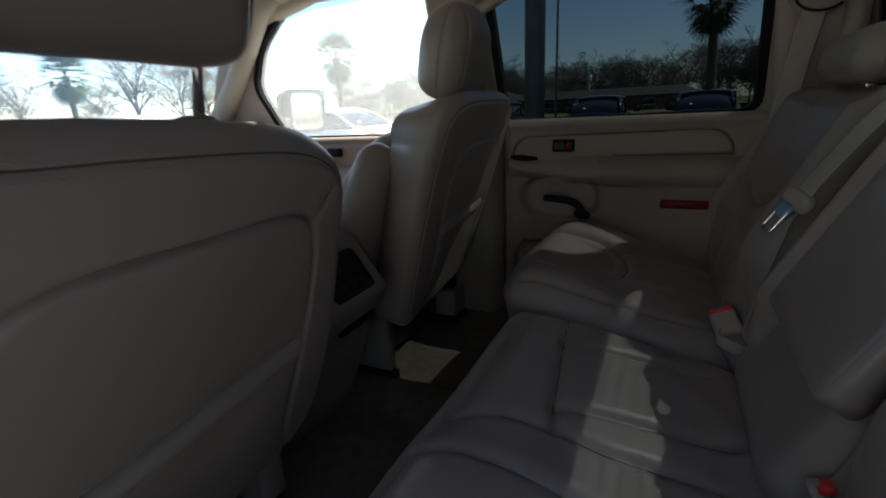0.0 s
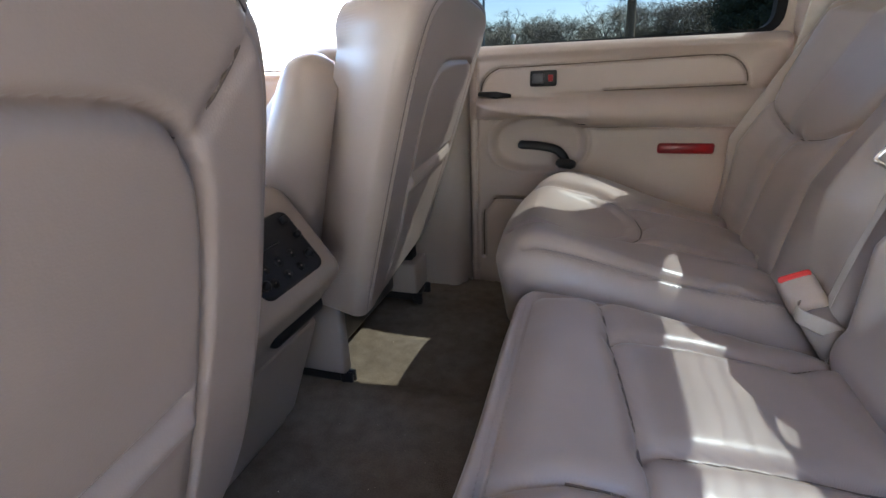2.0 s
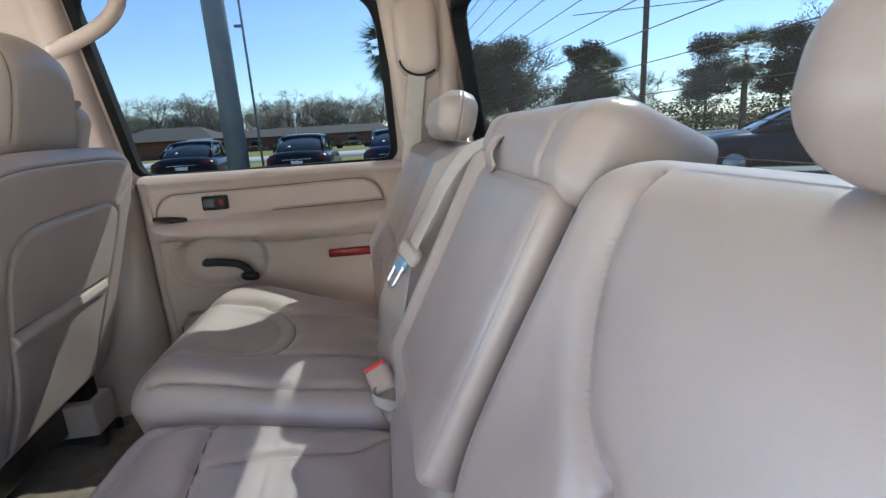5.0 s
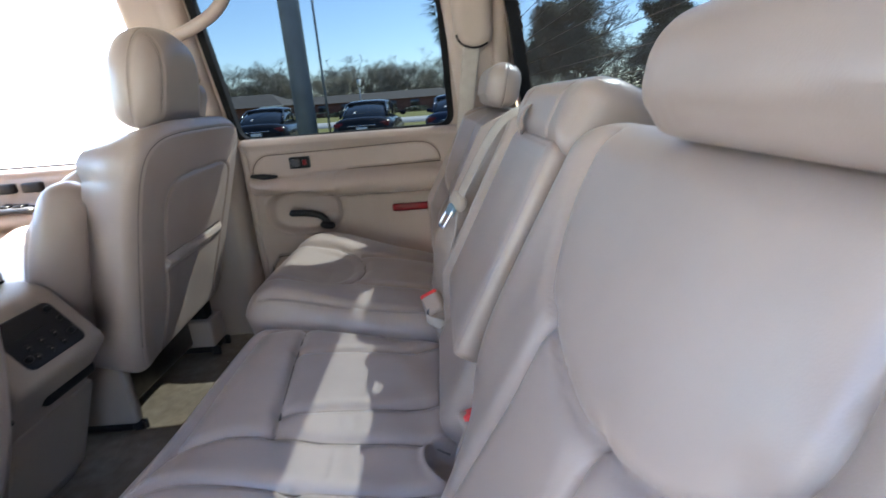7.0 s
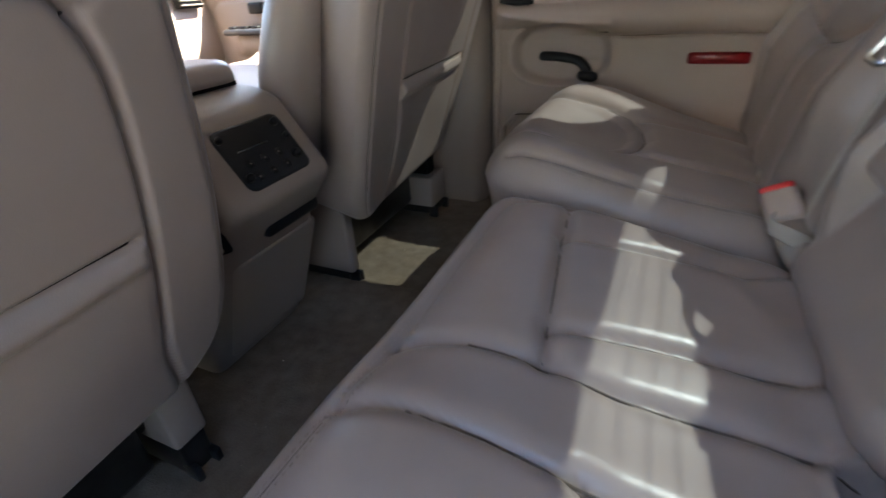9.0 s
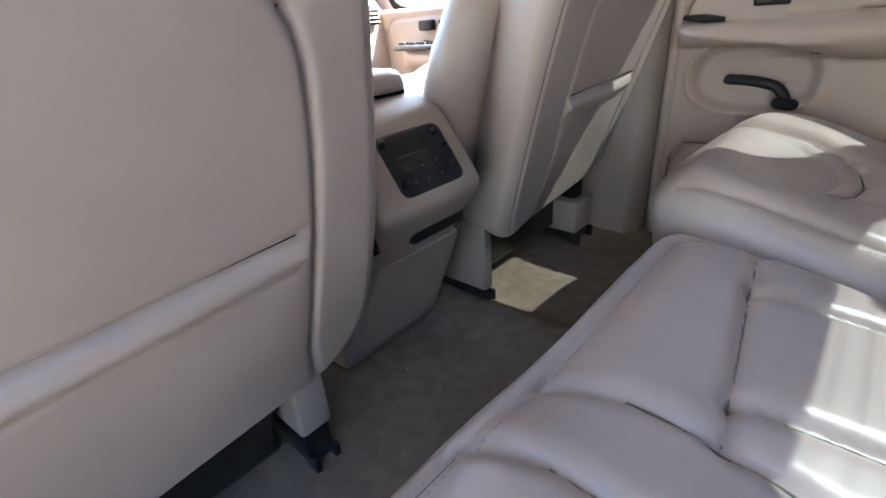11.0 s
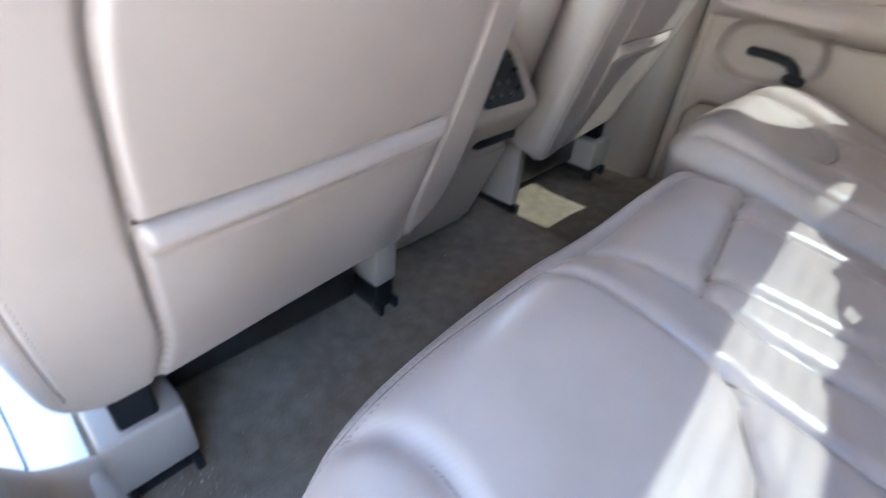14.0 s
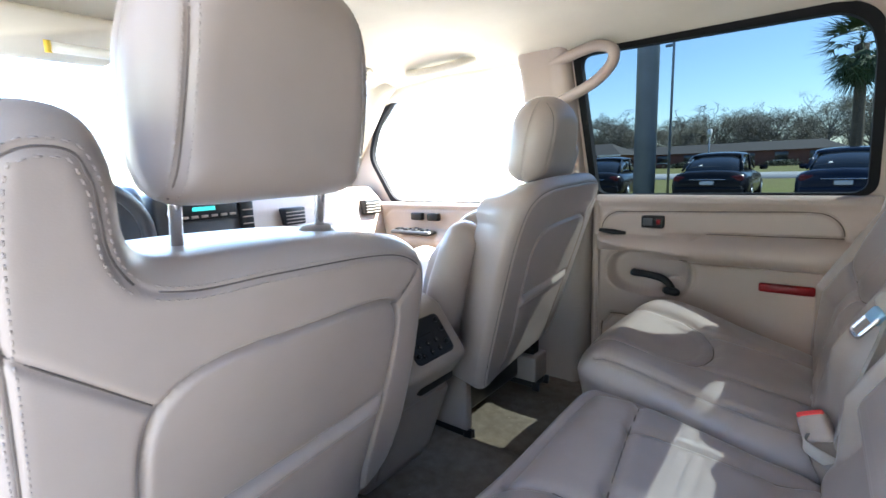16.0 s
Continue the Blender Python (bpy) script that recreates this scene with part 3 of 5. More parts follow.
handle = thing("grab_handle", (-0.3, 0.79, 1.0), "beige looped grab handle on the pillar", "grab handle")
tube("grip", TRIM, handle, curve_pts([(-0.335, 0.80, 1.045), (-0.26, 0.785, 1.058), (-0.17, 0.768, 1.070), (-0.117, 0.762, 1.052), (-0.115, 0.762, 1.015), (-0.155, 0.765, 0.975), (-0.215, 0.775, 0.948), (-0.29, 0.79, 0.925)], 6), 0.017, 12)
cp = thing("pillar_trim", (0.58, 0.82, 0.7), "beige rear pillar trim beside the rear window", "pillar trim", kind="structure")
pad("upper_trim", TRIM, cp, (0.585, 0.872, 0.87), (1, 0, 0), (-0.12, -0.08, 0.99), (0, -1, 0), 0.18, 0.54, 0.07, 0.025, 0.02, None, 0.01)
box("corner_trim", TRIM, cp, (0.625, 0.785, 0.55), (0.675, 0.86, 1.14), 0.02)
belt_c = thing("seat_belt", (0.58, 0.775, 0.85), "beige seat belt hanging from the pillar guide", "seat belt")
pad("guide_cover", TRIM, belt_c, (0.570, 0.80, 0.93), (1, 0, 0), (-0.03, -0.05, 1), (0, -1, 0), 0.115, 0.21, 0.045, 0.03, 0.055, None, 0.006, label="rounded belt guide cover")
tube("webbing", WEBBING, belt_c, curve_pts([(0.571, 0.782, 0.90), (0.562, 0.772, 0.83), (0.548, 0.770, 0.74), (0.538, 0.768, 0.66), (0.52, 0.760, 0.52)], 5), 0.025, 10, 0.06, width_axis=(1, 0, 0))
# Black arc on the cover draws the shade inside the belt slot.
tube("guide_slot_shade", RUBBER, belt_c, [(0.572 + 0.052 * math.cos(radians(a)), 0.751, 0.872 + 0.040 * math.sin(radians(a))) for a in range(185, 316, 10)], 0.0028, 8)

# ---- driver side body round the open doorway ----
bpd = thing("pillar_trim", (-0.3, -0.80, 0.3), "warm grey plastic trim of the open doorway pillar", "pillar trim", kind="structure")
foot_line = closed_curve([(-0.165, 0.62), (-0.184, 0.42), (-0.200, 0.27), (-0.222, 0.168), (-0.257, 0.105), (-0.298, 0.015), (-0.315, -0.04), (-0.10, -0.05), (0.14, -0.045), (0.30, -0.04), (0.18, 0.0), (0.08, 0.05), (0.01, 0.13), (-0.02, 0.26), (-0.03, 0.45), (-0.04, 0.62)])
slab("lower_trim", TRIM_GREY, bpd, (0, -0.85, 0), (1, 0, 0), (0, 0, 1), (0, 1, 0), foot_line, (-0.11, 0.12), 0.14, 0.06, lambda u, v, e: 0.03 * np.clip((0.14 - v) / 0.16, 0, 1) + 0.09 * np.clip((0.07 - v) / 0.10, 0, 1) ** 2, 0.03, 60)
ribs = thing("sill_plate", (-0.75, -0.74, 0.0), "pale metal plate on the front doorway sill", "sill plate", kind="structure")
box("plate", WHITE, ribs, (-1.25, -0.80, -0.03), (-0.18, -0.640, -0.012), 0.004)
tube("plate_seam", DARK_GREY, ribs, [(-1.22, -0.758, -0.011), (-0.8, -0.740, -0.011), (-0.24, -0.714, -0.011)], 0.0016, 6, label="thin dark joint")
tube("weather_strip", RUBBER, bpd, curve_pts([(-0.175, -0.785, -0.09), (-0.168, -0.785, 0.0), (-0.155, -0.785, 0.08), (-0.11, -0.79, 0.20), (-0.07, -0.795, 0.40), (-0.06, -0.80, 0.62)], 5), 0.012, 10, label="black rubber door seal")
pad("upper_trim", TRIM, bpd, (-0.36, -0.87, 0.84), (1, 0, 0), (-0.08, 0.08, 1), (0, 1, 0), 0.19, 0.6, 0.06, 0.03, 0.03, None, 0.01)
sill = thing("sill_trim", (0.2, -0.72, 0.0), "warm grey plastic scuff trim at the doorway sill", "sill trim", kind="structure")
pad("scuff_plate", TRIM_GREY, sill, (0.1725, -0.735, -0.03), (1, 0, 0), (0, -1, 0.12), (0, 0.12, 1), 0.895, 0.20, 0.060, 0.03, 0.09, None, 0.008)
rocker = thing("rocker_panel", (-0.4, -0.83, -0.1), "white painted sill below the open doors", "car body", kind="structure")
box("sill", WHITE, rocker, (-1.35, -0.88, -0.26), (0.75, -0.67, -0.03), 0.02)
# passenger side outer sill
rocker2 = thing("rocker_panel", (-0.4, 0.83, -0.1), "white painted sill below the closed doors", "car body", kind="structure")
box("sill", WHITE, rocker2, (-1.35, 0.80, -0.30), (0.75, 0.93, -0.07), 0.02)


# ---- front seats ----
SHELL = [(-0.215, 0.142), (-0.268, 0.18), (-0.287, 0.27), (-0.274, 0.40), (-0.247, 0.51), (-0.229, 0.570), (-0.207, 0.605), (-0.175, 0.626), (-0.130, 0.641), (-0.06, 0.650), (0.05, 0.656), (0.122, 0.659), (0.155, 0.677), (0.165, 0.730), (0.183, 0.757), (0.222, 0.757), (0.243, 0.72), (0.246, 0.55), (0.246, 0.25), (0.228, 0.162), (0.15, 0.138), (-0.15, 0.138)]


SHELL_WIDE = [(-0.20, 0.132), (-0.240, 0.148), (-0.270, 0.225), (-0.297, 0.357), (-0.318, 0.49), (-0.322, 0.57), (-0.308, 0.62), (-0.265, 0.650), (-0.19, 0.664), (-0.06, 0.668), (0.10, 0.668), (0.18, 0.66), (0.225, 0.635), (0.244, 0.58), *SHELL[18:]]
PANEL = ((-0.183, 0.08), (-0.190, 0.25), (-0.188, 0.38), (-0.176, 0.49), (-0.158, 0.545), (-0.120, 0.567), (0.0, 0.573), (0.090, 0.574), (0.136, 0.555), (0.154, 0.51), (0.153, 0.38), (0.146, 0.25), (0.138, 0.08))
PANEL_WIDE = ((-0.125, 0.08), (-0.152, 0.25), (-0.183, 0.38), (-0.204, 0.48), (-0.200, 0.525), (-0.165, 0.553), (-0.09, 0.562), (0.02, 0.564), (0.095, 0.564), (0.150, 0.55), (0.168, 0.51), (0.165, 0.38), (0.158, 0.25), (0.150, 0.08))


def front_seat(cy, m, x0, z0, phi, dz, head_z, head_dx, label, soft):
    """A leather bucket seat; cy its middle, m +1 or -1 the outboard side, x0 z0 a point of the rear face, phi its lean, dz its raise."""
    ph = radians(phi)
    V, N = np.array((math.sin(ph), 0, math.cos(ph))), np.array((math.cos(ph), 0, -math.sin(ph)))
    U = np.array((-0.098, 0.9952, 0.0)) * m
    N = np.cross(U, V) * m
    zm, cs = 0.40 + dz, math.cos(ph)
    face = lambda l, z, out=0.0: np.array((x0, cy, z0)) + V * (z - z0) / cs + U * l + N * out  # noqa: E731
    seat = thing("front_seat", tuple(face(0, 0.02, -0.25)), label, "car seat", "front seats")
    thick = 0.165 - 0.045 * soft
    zlo, zhi = 0.138 + dz + 0.018 * (1 - soft), 0.668 - 0.016 * (1 - soft) + dz
    lv = lambda l, z: (l, (z + dz - zm) / cs)  # noqa: E731
    edge = closed_curve([lv(p[0], p[1] + 0.018 * (1 - soft) * (p[1] < 0.2)) for p in (SHELL_WIDE if soft else SHELL)])
    # outline of the hanging back panel
    panel = closed_curve([lv(*p) for p in (PANEL_WIDE if soft else PANEL)])
    pk = (0.391 + dz - zm) / cs

    def shell(u, v, e):
        d = dline(u, v, *[tuple(p) for p in panel], tuple(panel[0]))
        g = groove(d, 0.004, 0.006) + groove(d, 0.0022, 0.003)
        g = g + (1 - soft) * groove(dline(u, v, lv(-0.155, 0.548), lv(-0.206, 0.612)), 0.004, 0.004) + groove(dline(u, v, lv(0.148, 0.553), lv(0.245, 0.645)), 0.004, 0.004)
        g = g + groove(e - 0.017, 0.0022, 0.0022)
        inside = np.clip((0.166 - np.abs(u + 0.014)) / 0.007, 0, 1)
        # padded lip of the map pocket with the slit above it
        lip = v - pk
        g = g + inside * (0.0075 * np.exp(-((lip + 0.015) / 0.011) ** 2) - 0.009 * np.exp(-((lip - 0.003) / 0.0035) ** 2) - 0.002 * np.exp(-((lip + 0.033) / 0.004) ** 2))
        g = g + inside * (lip < -0.03) * 0.0025 * (np.sin(u * 26 + v * 9) * np.exp(-((v + 0.12) / 0.07) ** 2))
        return g + 0.004 * np.sin(v * 6 + 1) * np.cos(u * 7)

    back = slab("rear_shell", LEATHER, seat, face(0, zm, -thick), U, V, N, edge, lv(0.19, 0.40), thick, 0.028, shell, 0.01, 150, sink=lambda l, v: (0.053 + 0.002 * soft) * np.clip((v - 0.1) / 0.15, 0, 1), flare=0.10 - 0.15 * soft)
    # Black bar laid in the slit, as the shade inside the pocket.
    slit = [tuple(face(l, 0.3938 + dz, -0.0058)) for l in np.linspace(-0.168, 0.152, 14)]
    tube("pocket_slit_shade", RUBBER, back, slit, 0.0026, 8, label="black bar for the shade in the map pocket opening")
    # front of the backrest with side bolsters
    front_edge = closed_curve([(l * (1.0 - 0.05 * soft), (z + dz - zm) / cs) for l, z in ((-0.20, 0.20), (-0.235, 0.30), (-0.238, 0.46), (-0.222, 0.545), (-0.15, 0.592), (0.0, 0.602), (0.14, 0.598), (0.222, 0.56), (0.238, 0.47), (0.235, 0.30), (0.20, 0.20), (0.0, 0.18))])

    def bolsters(u, v, e):
        b = np.clip((abs(u) - 0.12) / 0.08, 0, 1) * np.clip((0.16 - v) / 0.1, 0, 1)
        return 0.04 * b + groove(abs(u) - 0.125, 0.005, 0.006) + groove(e - 0.02, 0.003, 0.003)

    slab("front_cushion", LEATHER, seat, face(0, zm - 0.03 - 0.035 * soft, 0.005 - thick), U, V, -N, front_edge, (0, 0.0), 0.065 + 0.05 * soft, 0.045, bolsters, 0.03, 40)
    if soft:
        wing = closed_curve([((l, (z - zm) / cs)) for l, z in ((-0.17, 0.25), (-0.26, 0.245), (-0.302, 0.29), (-0.318, 0.38), (-0.312, 0.45), (-0.294, 0.515), (-0.262, 0.545), (-0.21, 0.54), (-0.17, 0.47))])
        slab("side_bolster", LEATHER, seat, face(0, zm, -0.108), U, V, -N, wing, (-0.24, 0.0), 0.09, 0.04, lambda u, v, e: groove(e - 0.03, 0.003, 0.003), 0.02, 40, under=0.014, label="padded side bolster")
    # seat bottom
    bz, bx = zlo + 0.10, face(0, zlo, 0)[0]
    pad("seat_cushion", LEATHER, seat, (bx - 0.36, cy, bz - 0.02), (0, 1, 0), (-1, 0, 0.16), (0.16, 0, 1), 0.52, 0.52, 0.13, 0.05, 0.07, lambda u, v, e: 0.03 * np.clip((abs(u) - 0.15) / 0.08, 0, 1), 0.01)
    box("seat_base", BLACK, seat, (bx - 0.60, cy - 0.20, 0.075), (bx - 0.10, cy + 0.20, bz - 0.01), 0.02)
    for d in (0.0125, 0.0215):
        run = inset(edge, d)
        pts = [np.array(face(0, zm)) + U * p[0] + V * p[1] for p in np.vstack([run, run[:1]]) if p[1] > -0.20]
        pts = [p for p in pts if p[2] > zlo + 0.06 and (soft or p[2] > 0.60 or (p[1] - cy) * m > 0)]
        cut = max(range(1, len(pts)), key=lambda i: np.linalg.norm(pts[i] - pts[i - 1]))
        pts = pts[cut:] + pts[:cut]
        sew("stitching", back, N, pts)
    run = inset(edge, 0.017)
    pts = [np.array(face(0, zm)) + U * p[0] + V * p[1] for p in np.vstack([run, run[:1]]) if p[1] > -0.20]
    pts = [p for p in pts if p[2] > zlo + 0.06 and (soft or p[2] > 0.60 or (p[1] - cy) * m > 0)]
    cut = max(range(1, len(pts)), key=lambda i: np.linalg.norm(pts[i] - pts[i - 1]))
    crease_shade(back, N, pts[cut:] + pts[:cut])
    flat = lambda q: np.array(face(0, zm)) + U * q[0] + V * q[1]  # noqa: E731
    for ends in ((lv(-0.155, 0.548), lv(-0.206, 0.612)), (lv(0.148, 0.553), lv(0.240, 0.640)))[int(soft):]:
        crease_shade(back, N, [flat(q) for q in ends], 0.0009)
    # headrest on two posts
    hc = face(0.0, head_z, head_dx)
    V2, N2 = np.array((math.sin(ph * 0.55), 0, math.cos(ph * 0.55))), np.array((math.cos(ph * 0.55), 0, -math.sin(ph * 0.55)))
    hw, hh = 0.122 + 0.012 * soft, 0.103
    head_line = closed_curve([(-0.75 * hw, -hh), (-0.94 * hw, -0.80 * hh), (-hw, -0.35 * hh), (-0.98 * hw, 0.22 * hh), (-(0.83 - 0.02 * soft) * hw, (0.74 - 0.05 * soft) * hh), (-(0.56 - 0.04 * soft) * hw, hh * (0.97 - 0.02 * soft)), (0, hh * 1.05), ((0.56 - 0.04 * soft) * hw, hh * (0.97 - 0.02 * soft)), ((0.83 - 0.02 * soft) * hw, (0.74 - 0.05 * soft) * hh), (0.98 * hw, 0.22 * hh), (hw, -0.35 * hh), (0.94 * hw, -0.80 * hh), (0.75 * hw, -hh), (0, -1.02 * hh)])
    side = lambda v: 0.093 - 0.010 * np.clip(v / hh, -1, 1)  # noqa: E731
    hm = lambda u, v, e: groove(abs(u) - side(v), 0.003, 0.004) - 0.1 * u ** 2  # noqa: E731
    head = slab("headrest", LEATHER, seat, hc, U, V2, N2, head_line, (0, 0), 0.058, 0.058 - 0.008 * (1 - soft), hm, 0.012, 50)
    slab("headrest_front", LEATHER, seat, hc, U, V2, -N2, head_line, (0, 0), 0.068, 0.066, None, 0.02, 34)
    for sgn in (-1, 1):
        crease_shade(head, N2, [hc + U * (sgn * side(q)) + V2 * q for q in np.linspace(-0.094, 0.094, 30)], 0.0008)
        for off in (-0.0048, 0.0048):
            sew("stitching", head, N2, [hc + U * (sgn * side(q) + off) + V2 * q for q in np.linspace(-0.094, 0.094, 30)], 0.006)
    for q in (-0.084, 0.084):
        base = face(q, zhi - 0.033 - 0.009 * soft, -0.090)
        tip = hc + U * q - V2 * 0.06
        tube("headrest_post", CHROME, seat, [base - np.array((0, 0, 0.02)), (base + tip) / 2, tip], 0.0056, 12, label="chrome headrest post")
        tube("post_collar", LEATHER_DK, seat, [base + np.array((0, 0, h)) for h in (0.0, 0.008, 0.013, 0.015)], [0.024, 0.0235, 0.018, 0.008], 20, 0.75, label="oval plastic post collar", width_axis=(0, 1, 0))
    if soft:
        pad("shoulder_tower", LEATHER, seat, face(0.195, 0.650, -0.165), U, V, N, 0.085, 0.21, 0.075, 0.03, 0.035, None, 0.006, label="raised belt tower of the backrest")
    # belt strap slot on the shoulder tower
    tube("belt_guide", TRIM_GREY, seat, [face(0.185, zhi + 0.064, -0.05 - 0.06 * soft), face(0.205, zhi + 0.062, -0.07 - 0.06 * soft), face(0.215, zhi + 0.05, -0.10 - 0.05 * soft)], 0.012, 10, 0.6, label="plastic belt guide")
    # rail covers and feet
    for l, half, fx, tall in ((-0.207 + 0.006 * soft, 0.024 - 0.010 * soft, bx - 0.062 + 0.012 * soft, zlo + 0.02), (0.185, 0.043, bx + 0.002 if m < 0 else bx - 0.03, 0.108)):
        y = cy + m * l
        low = 0.058 if l < 0 and not soft else 0.022
        foot = box("rail_cover", TRIM_GREY, seat, (fx - 0.14, y - half, low), (fx + 0.006, y + half, tall), 0.006, "warm grey rail cover")
        box("rail_foot", BLACK, foot, (fx - 0.14, y - half + 0.005, 0.0), (fx + 0.002, y + half - 0.005, low + 0.002), 0.004, "black seat rail")
        for q in (-half + 0.008, half - 0.008):
            box("foot_hook", BLACK, foot, (fx - 0.01, y + q - 0.005, -0.008), (fx + 0.016, y + q + 0.005, 0.022), 0.003)
    gy = cy + m * 0.185
    # Solid black block in place of the shaded recess over the rail cover.
    box("rail_opening_shade", RUBBER, seat, (bx - 0.10, gy - 0.020, 0.106), (bx - 0.002 - 0.04 * soft, gy + 0.020, zlo + 0.012), 0.004, "black block for the shade above the rail cover")
    box("under_frame", STEEL, seat, (bx - 0.45, cy - 0.17, 0.03), (bx - 0.09, cy + 0.17, zlo - 0.02), 0.01, "dark steel seat frame")
    return seat


front_seat(-0.42, -1, -0.092, 0.390, 22.0, 0.0, 0.768, -0.110, "shale leather front seat with map pocket and raised headrest", 0.0)
front_seat(0.455, 1, -0.174, 0.410, 19.0, 0.022, 0.746, -0.122, "shale leather front seat beside the far door, sun on its edge", 1.0)

# ---- centre console ----
con = thing("center_console", (-0.5, 0.02, 0.0), "warm grey centre console with black rear control panel", "console")
prof = [(-1.15, 0.0), (-0.36, 0.0), (-0.262, 0.245), (-0.205, 0.315), (-0.285, 0.425), (-0.33, 0.44), (-0.75, 0.42), (-1.15, 0.34)]
prism_y("console_body", TRIM_GREY, con, prof, -0.085, 0.125, 0.016)
# Thin black block gives the shade line below the lid.
box("lid_gap_shade", RUBBER, con, (-0.70, -0.060, 0.425), (-0.352, 0.112, 0.449), 0.004, "black block for the shade under the lid")
pad("armrest_lid", LEATHER, con, (-0.54, 0.026, 0.446), (0, 1, 0), (-1, 0, 0), (0, 0, 1), 0.20, 0.40, 0.030, 0.02, 0.05, None, 0.008, label="padded console lid")
CV, CN = np.array((-0.588, 0, 0.809)), np.array((0.809, 0, 0.588))
cc = np.array((-0.2475, 0.027, 0.3665))
pan = pad("control_panel", BLACK, con, cc - CN * 0.004, (0, 1, 0), CV, CN, 0.126, 0.094, 0.010, 0.004, 0.014, None, 0.004, label="dark control panel with small buttons")
box("display", GLASS_DARK, pan, cc + np.array((-0.010, -0.040, 0.006)), cc + np.array((0.002, 0.015, 0.0085)), 0.002, "dark small display", rot=Euler((0, radians(-54), 0)).to_matrix().to_4x4())
for dy, dv, rad_ in ((0.046, 0.031, 0.006), (0.049, 0.007, 0.005), (-0.054, 0.032, 0.005), (0.044, -0.022, 0.006), (-0.051, -0.027, 0.006)):
    p = cc + np.array((0, dy, 0)) + CV * dv + CN * 0.005
    tube("knob", BLACK, pan, [p, p + CN * 0.007, p + CN * 0.009], [rad_, rad_ * 0.95, rad_ * 0.6], 12)
for i in range(6):
    p = cc + np.array((0, -0.035 + (i % 3) * 0.027, 0)) - CV * (0.010 + 0.020 * (i // 3)) + CN * 0.005
    tube("button", BLACK, pan, [p, p + CN * 0.0025], 0.0068, 6)
    box("button_mark", TRIM_GREY, pan, p + CN * 0.0026 - np.array((0.0007, 0.0011, 0.0007)), p + CN * 0.0026 + np.array((0.0007, 0.0011, 0.0007)), 0)
pad("bin_door", TRIM_GREY, con, (-0.318, 0.036, 0.125), (0, 1, 0), (0.371, 0, 0.928), (0.928, 0, -0.371), 0.19, 0.21, 0.010, 0.005, 0.012, None, 0.006)
# No opening is cut: a black bar is the shade of the finger slot.
box("bin_slot_shade", BLACK, con, (-0.285, 0.0, 0.243), (-0.247, 0.118, 0.266), 0.006, "black bar for the shade in the finger slot")
vent = box("air_vent", RUBBER, con, (-0.277, -0.0885, 0.262), (-0.243, -0.080, 0.372), 0.004, "dark side air vent", rot=Euler((0, radians(-22), 0)).to_matrix().to_4x4())
for q in range(6):
    z = 0.272 + q * 0.018
    box("vent_slat", TRIM_GREY, vent, (-0.270 - q * 0.005 + 0.012, -0.0915, z), (-0.240 - q * 0.005 + 0.006, -0.0865, z + 0.006), 0.001)


# ---- rear bench ----
AL = radians(12.0)
CUV, CUN = np.array((math.cos(AL), 0, -math.sin(AL))), np.array((math.sin(AL), 0, math.cos(AL)))
Y1 = np.array((0.0, 1.0, 0.0))
cush = thing("bench_seat", (0.25, -0.25, 0.0), "wide shale leather rear bench seat with folded centre armrest", "car seat", "rear bench")
cy_l = -0.249


LARGE_SEAMS = (
    ((0.205, 0.147), (0.087, 0.158), (-0.045, 0.175), (-0.127, 0.187)),
    ((0.093, 0.158), (0.121, 0.258), (0.139, 0.364), (0.20, 0.462)),
    ((-0.078, 0.180), (-0.054, 0.275), (-0.029, 0.403), (0.02, 0.47)),
    ((-0.150, 0.060), (-0.130, 0.119), (-0.126, 0.187), (-0.130, 0.253), (-0.118, 0.339), (-0.113, 0.395), (-0.10, 0.45)),
    ((-0.250, 0.055), (-0.231, 0.106), (-0.226, 0.167), (-0.227, 0.242), (-0.223, 0.315), (-0.216, 0.385), (-0.205, 0.45)),
    ((-0.227, 0.236), (-0.25, 0.258), (-0.277, 0.267), (-0.314, 0.288), (-0.40, 0.305), (-0.50, 0.30), (-0.577, 0.27)),
    ((-0.536, 0.062), (-0.523, 0.071), (-0.511, 0.081), (-0.506, 0.090), (-0.500, 0.111), (-0.498, 0.135), (-0.510, 0.22), (-0.545, 0.34), (-0.590, 0.46)),
)


def large_relief(u, v, e):
    y, x = u + cy_l, v * math.cos(AL) + 0.245
    n = 0.010 * np.cos(np.clip((y - 0.05) / 0.26, -1, 1) * 1.57) - 0.010 + 0.0 * x
    n += 0.012 * np.exp(-((y + 0.47) / 0.2) ** 2)
    sm = dict(width=0.011, depth=0.007)
    for line in LARGE_SEAMS:
        d = dline(y, x, *line)
        n += groove(d, **sm) + (groove(d, 0.0032, 0.005) if line is not LARGE_SEAMS[-1] else 0.0)
    n -= 0.014 * np.clip((0.15 - x) / 0.11, 0, 1) ** 2
    loop = np.hypot((y + 0.145) / 0.05, np.minimum((x - 0.440) / 0.042, 0) + np.maximum((x - 0.440) / 0.12, 0))
    n += 0.008 * np.exp(-((loop - 1) / 0.12) ** 2) - 0.030 / (1 + np.exp((loop - 0.82) / 0.05))
    mid = 1 / (1 + np.exp(-(y + 0.19) / 0.02))
    n += mid * (-0.016 * np.exp(-((x - 0.05) / 0.08) ** 2) - 0.008) + (1 - mid) * 0.006
    n += 0.0025 * np.sin(y * 34 + 3 * np.sin(x * 17)) * np.exp(-((x - 0.40) / 0.07) ** 2)
    return n


